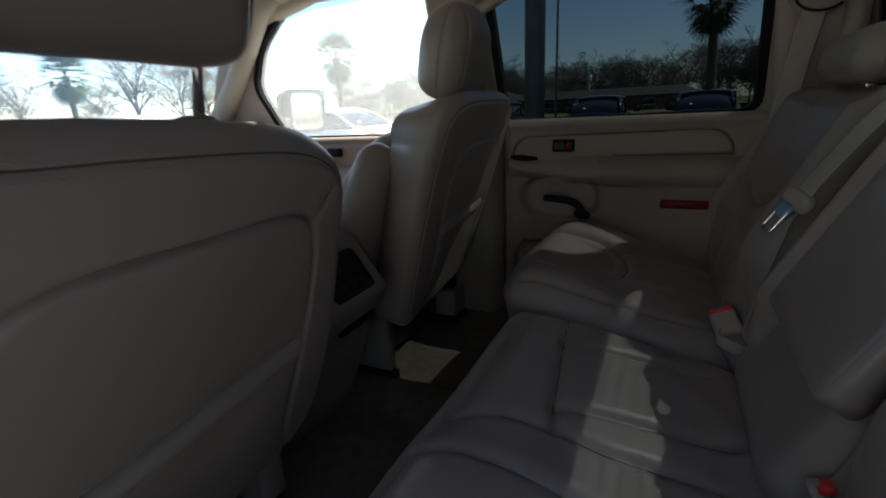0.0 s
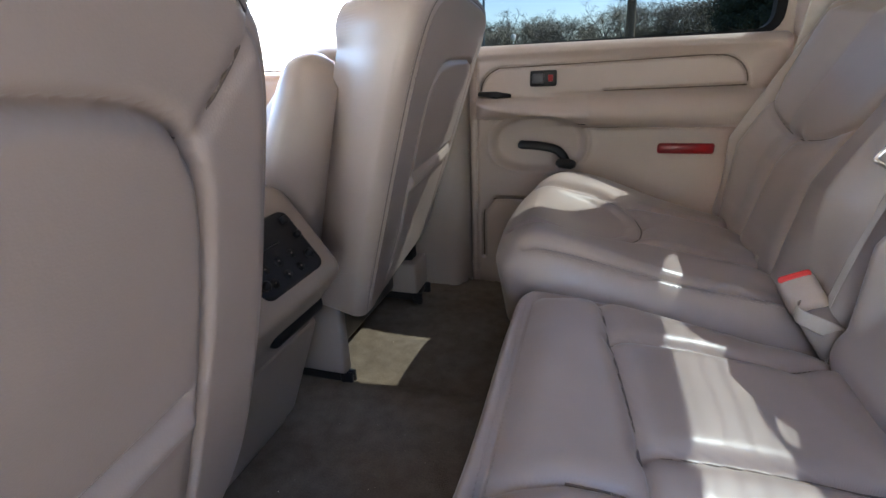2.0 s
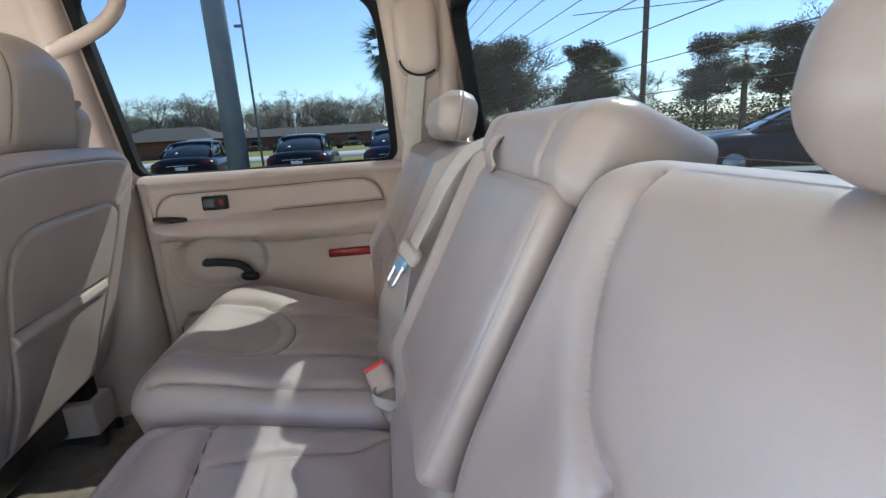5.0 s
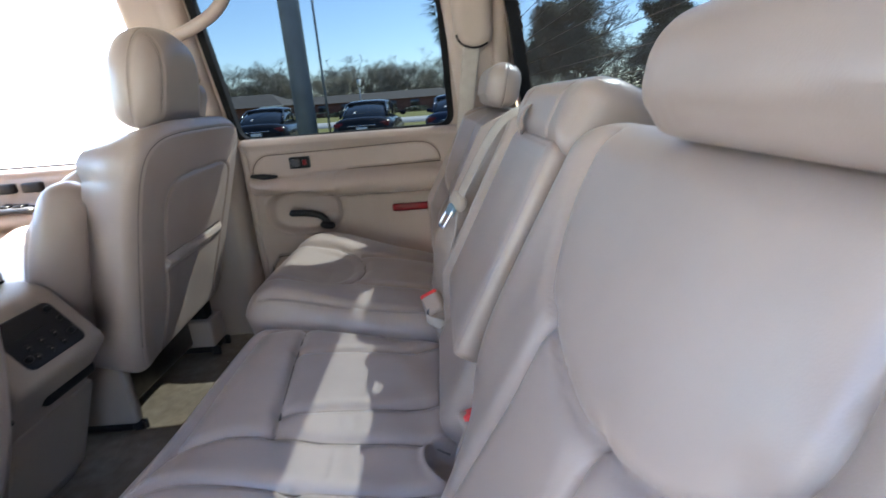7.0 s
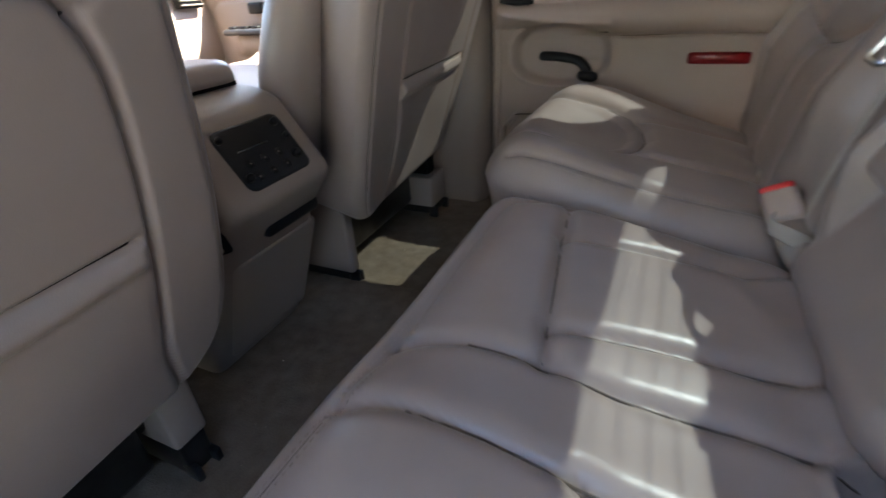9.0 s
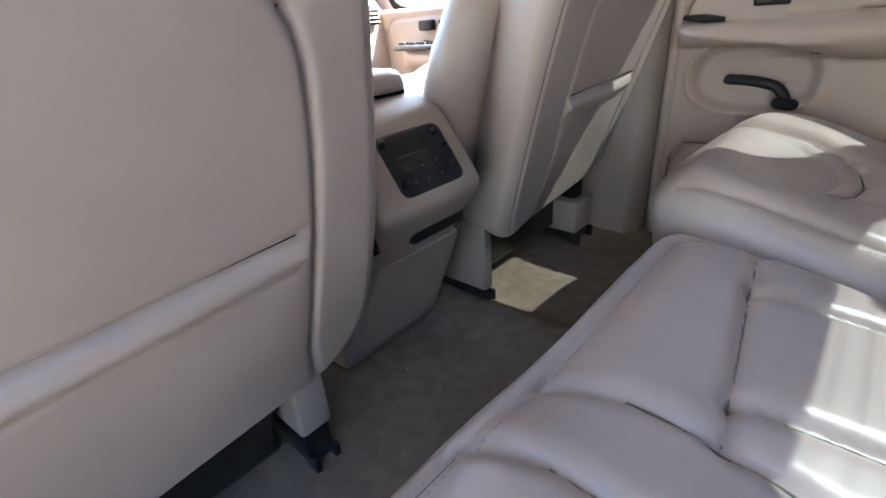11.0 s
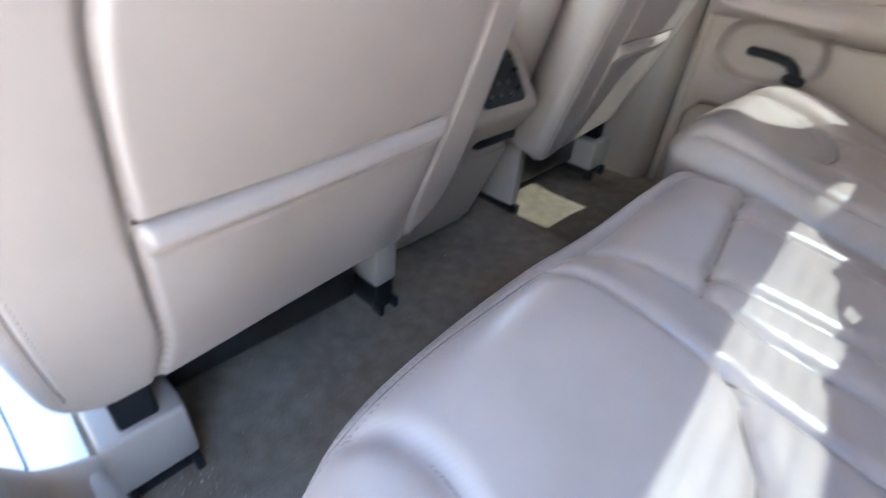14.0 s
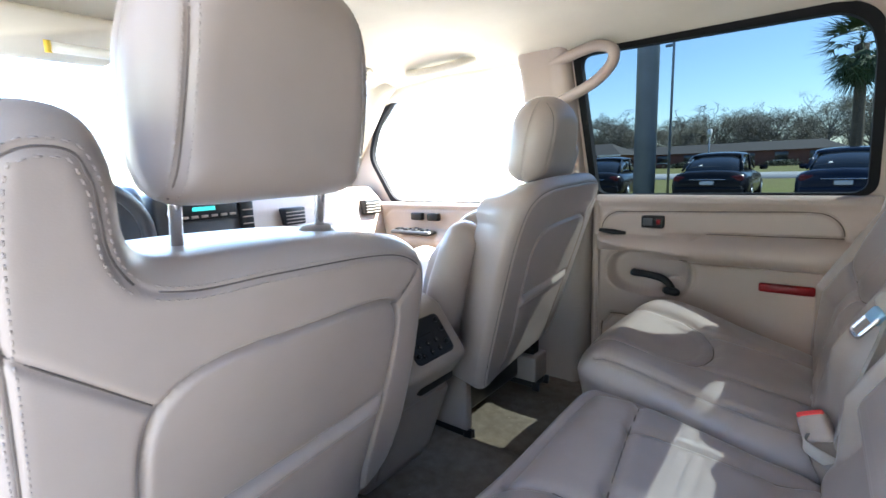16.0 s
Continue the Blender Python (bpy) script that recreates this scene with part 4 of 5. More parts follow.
top_l = np.array((0.25, cy_l, 0.262))
large_line = closed_curve([(y - cy_l, (x - 0.25) / math.cos(AL)) for y, x in ((0.222, 0.10), (0.20, 0.052), (0.10, 0.044), (-0.10, 0.045), (-0.25, 0.040), (-0.40, 0.045), (-0.50, 0.057), (-0.56, 0.081), (-0.63, 0.125), (-0.70, 0.20), (-0.722, 0.32), (-0.715, 0.43), (-0.68, 0.468), (-0.40, 0.472), (0.0, 0.472), (0.20, 0.468), (0.224, 0.43), (0.224, 0.28))])
seat_l = slab("cushion", LEATHER_DK, cush, top_l - CUN * 0.15, Y1, CUV, CUN, large_line, (0, 0.0), 0.15, 0.058, large_relief, 0.02, 120, under=0.035)
for x in (0.057, 0.066):
    sew("stitching", seat_l, CUN, [(x + 0.25 * max(0.0, -0.42 - y) ** 1.4, y, 0.3) for y in np.linspace(-0.60, 0.19, 40)])
crease_shade(seat_l, CUN, fine_line([(0.0615 + 0.25 * max(0.0, -0.42 - y) ** 1.4, y, 0.3) for y in np.linspace(-0.585, -0.26, 60)]), 0.0006)
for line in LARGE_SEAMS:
    crease_shade(seat_l, CUN, fine_line([tuple(top_l + Y1 * (y - cy_l) + CUV * ((x - 0.245) / math.cos(AL))) for y, x in line if x > 0.068]), 0.0013 if line is not LARGE_SEAMS[-1] else 0.0007)
box("base", BLACK, cush, (0.09, -0.70, 0.0), (0.46, 0.215, 0.11), 0.02, "dark seat base")
small = thing("bench_seat", (0.25, 0.50, 0.0), "narrow leather rear seat beside the far door, sunlit cushion", "car seat", "rear bench")
cy_s = 0.495


SMALL_LOBE = ((0.0, 0.365), (0.13, 0.365), (0.185, 0.385), (0.215, 0.43), (0.225, 0.49), (0.215, 0.55), (0.185, 0.595), (0.13, 0.615), (0.0, 0.615))
SMALL_SEAMS = (((0.205, 0.59), (0.30, 0.615), (0.47, 0.64)), ((0.20, 0.395), (0.30, 0.405), (0.47, 0.43)), ((0.03, 0.268), (0.25, 0.275), (0.47, 0.30)))


def small_relief(u, v, e):
    y, x = u + cy_s, v * math.cos(AL) + 0.245
    d = dline(x, y, *SMALL_LOBE)
    half = 0.125 * np.sqrt(np.clip((0.225 - x) / 0.07, 0, 1))
    within = (np.abs(y - 0.49) < half)
    n = groove(d, 0.013, 0.009) + groove(d, 0.004, 0.005)
    n = n - within * 0.016 * np.clip(d / 0.03, 0, 1) * np.clip((x - 0.02) / 0.12, 0, 1)
    # outer and inner front bolsters
    n += 0.030 * np.exp(-((y - 0.69) / 0.095) ** 2) * np.exp(-((x - 0.10) / 0.15) ** 2)
    n += 0.012 * np.exp(-((y - 0.30) / 0.06) ** 2) * np.exp(-((x - 0.06) / 0.13) ** 2)
    n -= 0.012 * np.exp(-((y - 0.50) / 0.09) ** 2) * np.exp(-((x - 0.09) / 0.08) ** 2)
    for line in SMALL_SEAMS:
        k = dline(x, y, *line)
        n += groove(k, 0.011, 0.006) + groove(k, 0.0034, 0.005)
    n += 0.008 * np.cos(np.clip((y - 0.49) / 0.3, -1, 1) * 1.57) - 0.002 - 0.018 * np.clip((0.06 - x) / 0.08, 0, 1) ** 2
    n += 0.003 * np.sin(y * 60 + 2 * np.sin(x * 30)) * np.exp(-((x - 0.41) / 0.05) ** 2)
    return n


small_line = closed_curve([(y - cy_s, (x - 0.25) / math.cos(AL)) for y, x in ((0.232, 0.10), (0.245, 0.03), (0.29, -0.004), (0.40, -0.016), (0.52, -0.016), (0.63, -0.006), (0.71, 0.03), (0.752, 0.10), (0.765, 0.22), (0.765, 0.40), (0.74, 0.462), (0.50, 0.474), (0.28, 0.468), (0.235, 0.44), (0.23, 0.28))])
seat_s = slab("cushion", LEATHER_DK, small, np.array((0.25, cy_s, 0.272)) - CUN * 0.16, Y1, CUV, CUN, small_line, (0, -0.02), 0.16, 0.062, small_relief, 0.02, 90, under=0.04)
for off in (0.0, 0.009):
    sew("stitching", seat_s, CUN, [(x, 0.256 + off + 0.06 * max(0, x - 0.2), 0.3) for x in np.linspace(0.04, 0.44, 24)])
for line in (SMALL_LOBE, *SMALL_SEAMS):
    crease_shade(seat_s, CUN, fine_line([tuple(np.array((0.25, cy_s, 0.272)) + Y1 * (y - cy_s) + CUV * ((x - 0.245) / math.cos(AL))) for x, y in line if x > 0.05]), 0.0012)
box("base", BLACK, small, (0.09, 0.25, 0.0), (0.46, 0.72, 0.11), 0.02, "dark seat base")

BF = math.atan(0.502)
BV, BN = np.array((math.sin(BF), 0, math.cos(BF))), np.array((-math.cos(BF), 0, math.sin(BF)))
bface = lambda y, z, out=0.0: np.array((0.482 + (z - 0.378) * 0.502, y, z)) + BN * out  # noqa: E731


def shield_lines(half, corner, low):
    bow = [(half * math.sin(q), low + (corner - low) * (1 - math.cos(q)) ** 0.9) for q in np.linspace(-1.57, 1.57, 25)]
    lines = [bow, [(0.0, low), (0.008, low - 0.09), (0.016, low - 0.30)]]
    for s in (-1, 1):
        lines.append([(s * half * 1.12, 0.40), (s * half * 1.10, corner + 0.12), (s * half, corner), (s * half * 0.98, corner - 0.10), (s * half * 1.06, corner - 0.20), (s * half * 1.20, corner - 0.34)])
    return lines


BACK_SEAMS = (
    ((0.222, 0.24), (0.215, 0.16), (0.174, 0.093), (0.126, 0.063), (0.04, 0.045), (-0.02, 0.047), (-0.08, 0.066), (-0.125, 0.105), (-0.137, 0.14), (-0.130, 0.18), (-0.120, 0.24)),
    ((0.126, 0.063), (0.121, -0.02), (0.129, -0.094), (0.145, -0.23)),
    ((-0.02, 0.047), (-0.028, 0.0), (-0.034, -0.23)),
    ((-0.125, 0.105), (-0.142, 0.0), (-0.155, -0.23)),
)


def insert_back(u, v, e):
    """Relief of the wide back: a deep curved insert, seams down from it and firm bolsters."""
    n = np.zeros_like(u)
    for line in BACK_SEAMS:
        d = dline(u, v, *[(p.x, p.y) for p in curve_pts([(*q, 0) for q in line], 6)])
        n += groove(d, 0.013, 0.006) + groove(d, 0.0034, 0.007)
    bol = np.clip((np.abs(u - 0.045) - 0.15) / 0.12, 0, 1)
    return n + 0.016 * bol * bol * (3 - 2 * bol) + groove(u - 0.278, 0.0035, 0.004) - 0.10 * np.exp(-((u - 0.30) / 0.085) ** 2 - ((v + 0.26) / 0.13) ** 2)


def shield(u, v, mid, half, corner, low):
    """Seat back relief: bolster seams down both sides, a curved seam that closes the upper insert and one seam down from it."""
    x = u - mid
    n = np.zeros_like(u)
    for line in shield_lines(half, corner, low):
        d = dline(x, v, *line)
        n += groove(d, 0.014, 0.006) + groove(d, 0.0036, 0.008)
    bol = np.clip((np.abs(x) - half * 0.95) / 0.12, 0, 1)
    return n + 0.020 * bol * bol * (3 - 2 * bol)


pad("backrest", LEATHER, cush, bface(-0.418, 0.445, -0.11), Y1, BV, BN, 0.602, 0.52, 0.11, 0.05, 0.06, insert_back, 0.0035)
back_s = pad("backrest", LEATHER, small, bface(0.506, 0.445, -0.10), Y1, BV, BN, 0.56, 0.52, 0.108, 0.05, 0.035, lambda u, v, e: shield(u, v, 0.040, 0.150, 0.035, -0.03) + groove(u + 0.255, 0.0035, 0.004) + (0.040 + 0.045 * np.clip((u - 0.10) / 0.12, 0, 1)) * np.clip((v + 0.23) / 0.15, 0, 1) - 0.07 * np.exp(-((u + 0.25) / 0.06) ** 2 - ((v + 0.22) / 0.09) ** 2), 0.0035, taper=0.075)
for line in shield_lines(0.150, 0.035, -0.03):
    crease_shade(back_s, BN, fine_line([tuple(bface(0.506, 0.445) + Y1 * (0.040 + q) + BV * v) for q, v in line if abs(v) < 0.235]), 0.0009)
pad("backrest", LEATHER, cush, bface(0.054, 0.44, -0.12), Y1, BV, BN, 0.332, 0.52, 0.105, 0.04, 0.05, lambda u, v, e: 0.050 * np.clip((v + 0.20) / 0.10, 0, 1) * np.clip((u - 0.112) / 0.026, 0, 1) ** 2 * (3 - 2 * np.clip((u - 0.112) / 0.026, 0, 1)), 0.005)
pad("armrest", LEATHER, cush, bface(0.036, 0.490, -0.02), Y1, BV, BN, 0.300, 0.325, 0.038, 0.012, 0.024, lambda u, v, e: 0.003 * np.clip(e / 0.03, 0, 1) - 0.003 * np.exp(-((e - 0.009) / 0.0025) ** 2), 0.003, lambda v: 1.0 - 0.05 * v / 0.33, label="folded padded armrest panel")
roll = pad("top_roll", LEATHER, cush, bface(0.062, 0.667, -0.10), Y1, BV, BN, 0.384, 0.11, 0.122, 0.042, 0.03, lambda u, v, e: groove(abs(u) - 0.115, 0.004, 0.006), 0.005, label="padded roll above the armrest")
for q in (-0.108, 0.108):
    sew("stitching", roll, BN, [tuple(bface(0.055 + q, z)) for z in np.linspace(0.625, 0.705, 12)])
tube("armrest_strap", LEATHER_DK, cush, curve_pts([bface(0.125, 0.672, 0.014), bface(0.118, 0.664, 0.027), bface(0.108, 0.645, 0.030), bface(0.098, 0.630, 0.020)], 5), 0.017, 10, 0.2, "folded pull strap", width_axis=(0, 1, 0))


def rear_headrest(cx, cy, cz, tall, parent):
    c = np.array((cx, cy, cz))
    HV, HN = np.array((0.2, 0, 0.98)), np.array((-0.98, 0, 0.2))
    h = pad("headrest", LEATHER, parent, c, Y1, HV, HN, 0.28, tall, 0.044, 0.036, 0.040, lambda u, v, e: groove(v + 0.030, 0.004, 0.004), 0.004, label="low padded leather headrest")
    pad("headrest_back", LEATHER, h, c, Y1, HV, -HN, 0.28, tall, 0.036, 0.034, 0.040, None, 0.006)


rear_headrest(0.645, -0.452, 0.700, 0.088, cush)
rear_headrest(0.613, 0.565, 0.718, 0.100, small)

# belts and buckles of the bench
belt = thing("seat_belt", tuple(bface(0.2, 0.5)), "beige seat belt lying across the bench back with metal tongue", "seat belt")
belt_run = curve_pts([bface(0.225, 0.645, -0.13), bface(0.222, 0.664, -0.06), bface(0.214, 0.676, -0.004), bface(0.217, 0.63, 0.042), bface(0.232, 0.53, 0.054), bface(0.242, 0.474, 0.052), bface(0.250, 0.42, 0.034), bface(0.250, 0.34, 0.012), bface(0.245, 0.24, -0.02)], 5)
tube("webbing", WEBBING, belt, belt_run, [0.021 - 0.015 * min(max((0.495 - p[2]) / 0.03, 0), 1) for p in belt_run], 10, 0.08, width_axis=(-0.2, 0.95, 0.2))
GU = np.array((-0.25, 0.95, 0.20)) / np.linalg.norm((-0.25, 0.95, 0.20))
GV = np.array((0.50, 0.05, 0.86)) - GU * np.dot(GU, (0.50, 0.05, 0.86))
GV /= np.linalg.norm(GV)
GN = -np.cross(GU, GV)
GN *= -1 if GN[0] > 0 else 1
grip_c = np.array((0.484, 0.242, 0.500))
pad("tongue_grip", WEBBING, belt, grip_c - GN * 0.004, GU, GV, GN, 0.066, 0.030, 0.014, 0.007, 0.0145, None, 0.003, label="beige plastic tongue grip")
pad("clip", TAG_BLUE, belt, grip_c - GV * 0.022 - GU * 0.004 + GN * 0.004, GU, GV, GN, 0.030, 0.024, 0.009, 0.004, 0.006, None, 0.003, label="pale blue plastic clip")
ring_pts = outline([(-0.013, -0.062), (0.013, -0.062), (0.013, -0.020), (-0.013, -0.020)], 0.006)
tube("tongue", CHROME, belt, [grip_c + GU * (p[0] - 0.004) + GV * p[1] + GN * 0.009 for p in list(ring_pts) + [ring_pts[0]]], 0.0034, 8, label="metal belt tongue", caps=False)


def buckle(p, up, wide, mat, size=1.0):
    """A belt buckle; p the middle of its upper end, up its long axis, wide across its broad face."""
    p, up = np.array(p), np.array(up) / np.linalg.norm(up)
    wide = np.array(wide) - up * np.dot(up, wide)
    wide /= np.linalg.norm(wide)
    n = np.cross(wide, up)
    n *= 1 if n[2] > 0 else -1
    b = thing("belt_buckle", tuple(p - up * 0.08), "grey belt buckle with red release button", "seat belt buckle", "belt buckles")
    pad("housing", TRIM_GREY if mat is None else mat, b, p - up * 0.026 - n * 0.016, wide, up, n, 0.046 * size, 0.060, 0.026 * size, 0.011, 0.012, None, 0.004)
    pad("release_button", RED_TAB, b, p - up * 0.004 - n * 0.0085, wide, up, n, 0.040 * size, 0.010, 0.0195 * (0.5 + 0.5 * size), 0.003, 0.004, None, 0.003, label="red release button")
    tube("sleeve", TRIM_GREY, b, [p - up * 0.05 - n * 0.004, p - up * 0.08 - n * 0.006, p - up * 0.115 - n * 0.012], [0.022 * size, 0.021 * size, 0.018 * size], 12, 0.45, width_axis=tuple(wide))


buckle((0.405, 0.285, 0.283), (-0.016, 0.042, 0.031), (0.93, -0.30, 0.15), TRIM)
buckle((0.470, -0.126, 0.274), (-0.35, 0.2, 0.9), (0.1, 1.0, -0.2), LEATHER_DK, 0.6)
buckle((0.478, -0.158, 0.260), (-0.35, -0.1, 0.9), (0.1, 1.0, 0.1), LEATHER_DK, 0.6)
loop = thing("belt_strap", (0.42, 0.245, 0.24), "short beige belt strap looped out of the bench gap", "belt strap")
tube("webbing", WEBBING, loop, curve_pts([(0.462, 0.262, 0.225), (0.432, 0.262, 0.246), (0.405, 0.247, 0.254), (0.400, 0.230, 0.250), (0.418, 0.216, 0.246), (0.450, 0.222, 0.230)], 5), 0.011, 10, 0.15, width_axis=(0, 0, 1))
tab = thing("belt_strap", (0.42, 0.43, 0.24), "small beige anchor tab between cushion and backrest", "belt strap")
tube("webbing", WEBBING, tab, curve_pts([(0.455, 0.455, 0.232), (0.425, 0.452, 0.246), (0.408, 0.44, 0.246), (0.42, 0.425, 0.240), (0.455, 0.42, 0.23)], 4), 0.010, 8, 0.2, width_axis=(0, 0, 1))

# ---- passenger front door ----
fdoor = thing("door_2", (-0.85, 0.86, 0.3), "closed front car door with beige panel and switches", "car door", kind="structure")
box("door_body", WHITE, fdoor, (-1.45, 0.868, -0.25), (-0.24, 0.96, 0.572), 0.02)


def fdoor_relief(u, v, e):
    x, z = u - 0.86, v + 0.265
    n = 0.012 / (1 + np.exp(-(z - 0.565) / 0.004))
    n += groove(dline(x, z, *arc(-1.10, 0.49, 0.07, 0.06, 180, 95, 8), (-0.6, 0.56), (-0.5, 0.55)), 0.005, 0.007)
    n += 0.06 * np.clip(1 - ((z - 0.425) / 0.04) ** 2, 0, 1) ** 0.5 / (1 + np.exp(-(x + 1.05) / 0.02))
    n -= 0.012 / (1 + np.exp((np.hypot((x + 0.80) / 0.22, (z - 0.25) / 0.12) - 1) / 0.05))
    n += groove(dline(x, z, (-1.15, 0.30), (-0.55, 0.33)), 0.005, 0.005)
    return n


pad("door_panel", TRIM, fdoor, (-0.86, 0.868, 0.265), (1, 0, 0), (0, 0, 1), (0, -1, 0), 0.86, 0.63, 0.045, 0.014, 0.02, fdoor_relief, 0.008)
for x in (-0.955, -0.865):
    box("switch_plate", BLACK, fdoor, (x - 0.03, 0.80, 0.508), (x + 0.03, 0.83, 0.540), 0.006, "black switch plate")
box("switch_pod", DARK_GREY, fdoor, (-1.06, 0.745, 0.452), (-0.84, 0.80, 0.470), 0.008, "dark window switch strip on the armrest")
for k in range(4):
    box("window_switch", BLACK, fdoor, (-1.04 + 0.047 * k, 0.755, 0.468), (-1.012 + 0.047 * k, 0.785, 0.477), 0.003)
tube("lock_lever", BLACK, fdoor, [(-0.96, 0.80, 0.475), (-0.90, 0.775, 0.468), (-0.84, 0.785, 0.462)], [0.006, 0.012, 0.006], 10, 0.6)
FW_IN = outline([(-1.14, 0.585), (-0.395, 0.585), (-0.415, 1.072), (-0.85, 1.085), (-1.03, 1.05), (-1.18, 0.93), (-1.255, 0.785)], 0.05)
FW_OUT = outline([(-1.155, 0.565), (-0.38, 0.565), (-0.40, 1.088), (-0.85, 1.103), (-1.04, 1.067), (-1.195, 0.942), (-1.277, 0.787)], 0.055)
ring_xz("window_seal", RUBBER, fdoor, FW_OUT, FW_IN, lambda z: win_y(z) - 0.010, 0.04, "black rubber window seal")
ring_xz("window_frame", TRIM, fdoor, outline([(-1.30, 0.53), (-0.32, 0.53), (-0.32, 1.17), (-0.85, 1.17), (-1.12, 1.16), (-1.38, 1.0), (-1.62, 0.56)], 0.02), FW_OUT, lambda z: win_y(z) - 0.008, 0.04)
raw("pane", [(x, win_y(z) + 0.012, z) for x, z in FW_IN], [tuple(range(len(FW_IN)))], GLASS_CLEAR, fdoor, "clear side glass", smooth=False)
mir = thing("side_mirror", (-1.22, 1.05, 0.62), "dark outside mirror on the front door", "side mirror")
pad("housing", CAR_BLACK, mir, (-1.20, 1.075, 0.685), (0, 1, 0), (0, 0, 1), (-1, 0, 0), 0.24, 0.19, 0.10, 0.06, 0.05, None, 0.012)
pad("mirror_glass", CHROME, mir, (-1.20, 1.075, 0.685), (0, 1, 0), (0, 0, 1), (1, 0, 0), 0.21, 0.16, 0.004, 0.003, 0.04, None, 0.02)
tube("arm", CAR_BLACK, mir, [(-1.22, 0.90, 0.62), (-1.23, 1.0, 0.66)], 0.03, 10)

# ---- front of the cabin ----
ap = thing("pillar_trim", (-1.3, 0.82, 0.8), "cream windscreen pillar trim", "pillar trim", kind="structure")
tube("trim", LINER, ap, [(-1.60, 0.85, 0.55), (-1.36, 0.84, 0.80), (-1.14, 0.80, 1.04), (-1.05, 0.79, 1.10)], [0.05, 0.045, 0.045, 0.05], 12)
apd = thing("pillar_trim", (-1.3, -0.82, 0.8), "cream windscreen pillar trim by the open door", "pillar trim", kind="structure")
tube("trim", LINER, apd, [(-1.60, -0.85, 0.55), (-1.36, -0.84, 0.80), (-1.14, -0.80, 1.04), (-1.05, -0.79, 1.10)], [0.05, 0.045, 0.045, 0.05], 12)
wind = thing("windscreen", (-1.4, 0, 0.8), "clear windscreen glass", "window", kind="structure")
raw("pane", [(-1.66, -0.82, 0.58), (-1.66, 0.82, 0.58), (-1.14, 0.76, 1.10), (-1.14, -0.76, 1.10)], [(0, 1, 2, 3)], GLASS_CLEAR, wind, smooth=False)
tagged(box("roof_header", LINER, None, (-1.20, -0.80, 1.08), (-1.06, 0.80, 1.17), 0.02), "cream header above the windscreen", "trim", kind="structure")
dash = thing("dashboard", (-1.3, 0, 0.3), "beige dashboard with dark instrument hood and radio", "dashboard")
prism_y("dash_body", TRIM, dash, [(-1.66, 0.15), (-1.20, 0.15), (-1.16, 0.42), (-1.19, 0.59), (-1.26, 0.655), (-1.66, 0.64)], -0.84, 0.84, 0.02)
prism_y("instrument_hood", DARK_GREY, dash, [(-1.30, 0.50), (-1.10, 0.47), (-1.09, 0.68), (-1.13, 0.71), (-1.30, 0.69)], -0.66, -0.18, 0.02, "dark instrument hood")
prism_y("centre_panel", DARK_GREY, dash, [(-1.25, 0.25), (-1.10, 0.28), (-1.13, 0.665), (-1.16, 0.685), (-1.25, 0.68)], -0.15, 0.16, 0.015, "dark centre panel")
rad = box("radio", BLACK, dash, (-1.13, -0.10, 0.595), (-1.105, 0.09, 0.65), 0.004, "black radio")
for k in range(6):
    box("radio_button", TRIM_GREY, rad, (-1.108, -0.085 + k * 0.03, 0.602), (-1.101, -0.065 + k * 0.03, 0.610), 0.001)
box("display", TEAL, rad, (-1.106, -0.05, 0.623), (-1.1035, 0.020, 0.636), 0.001, "teal lit radio display")
tube("radio_knob", CHROME, rad, [(-1.11, -0.115, 0.62), (-1.095, -0.115, 0.62)], 0.011, 12)
for y0 in (0.105, 0.30, 0.70):
    vent = box("air_vent", BLACK, dash, (-1.20 if y0 > 0.2 else -1.135, y0, 0.535), (-1.155 if y0 > 0.2 else -1.105, y0 + (0.09 if y0 > 0.2 else 0.045), 0.66 if y0 < 0.2 else 0.60), 0.006, "black air vent")
    for k in range(4):
        z = 0.543 + k * (0.023 if y0 < 0.2 else 0.013)
        box("slat", TRIM_GREY, vent, ((-1.158 if y0 > 0.2 else -1.108), y0 + 0.004, z), ((-1.150 if y0 > 0.2 else -1.10), y0 + (0.086 if y0 > 0.2 else 0.041), z + 0.004), 0.001)
pad("dash_pad", TRIM, dash, (-1.21, 0.52, 0.50), (0, 1, 0), (-0.25, 0, 1), (1, 0, 0.25), 0.36, 0.12, 0.03, 0.015, 0.02, None, 0.01, label="raised airbag cover")
wheel = thing("steering_wheel", (-0.98, -0.415, 0.55), "dark grey leather steering wheel with spokes", "steering wheel")
wc, wa, wb = Vector((-0.97, -0.415, 0.56)), Vector((0, 1, 0)), Vector((0.42, 0, 0.907))
tube("rim", DARK_GREY, wheel, [wc + wa * 0.19 * math.cos(2 * math.pi * k / 40) + wb * 0.19 * math.sin(2 * math.pi * k / 40) for k in range(41)], 0.017, 12, caps=False)
for a in (200, 340, 90 + 180):
    tube("spoke", DARK_GREY, wheel, [wc, wc + wa * 0.185 * math.cos(radians(a)) + wb * 0.185 * math.sin(radians(a))], 0.018, 8, 0.5)
pad("hub", DARK_GREY, wheel, wc - wa.cross(wb) * 0.02, wa, wb, wa.cross(wb), 0.17, 0.15, 0.05, 0.03, 0.05, None, 0.012)
box("hub_switch", BLACK, wheel, wc + Vector((0.04, 0.055, -0.01)), wc + Vector((0.06, 0.085, 0.02)), 0.004)
tube("column", DARK_GREY, wheel, [wc, wc + Vector((-0.25, 0, -0.13))], 0.05, 12)
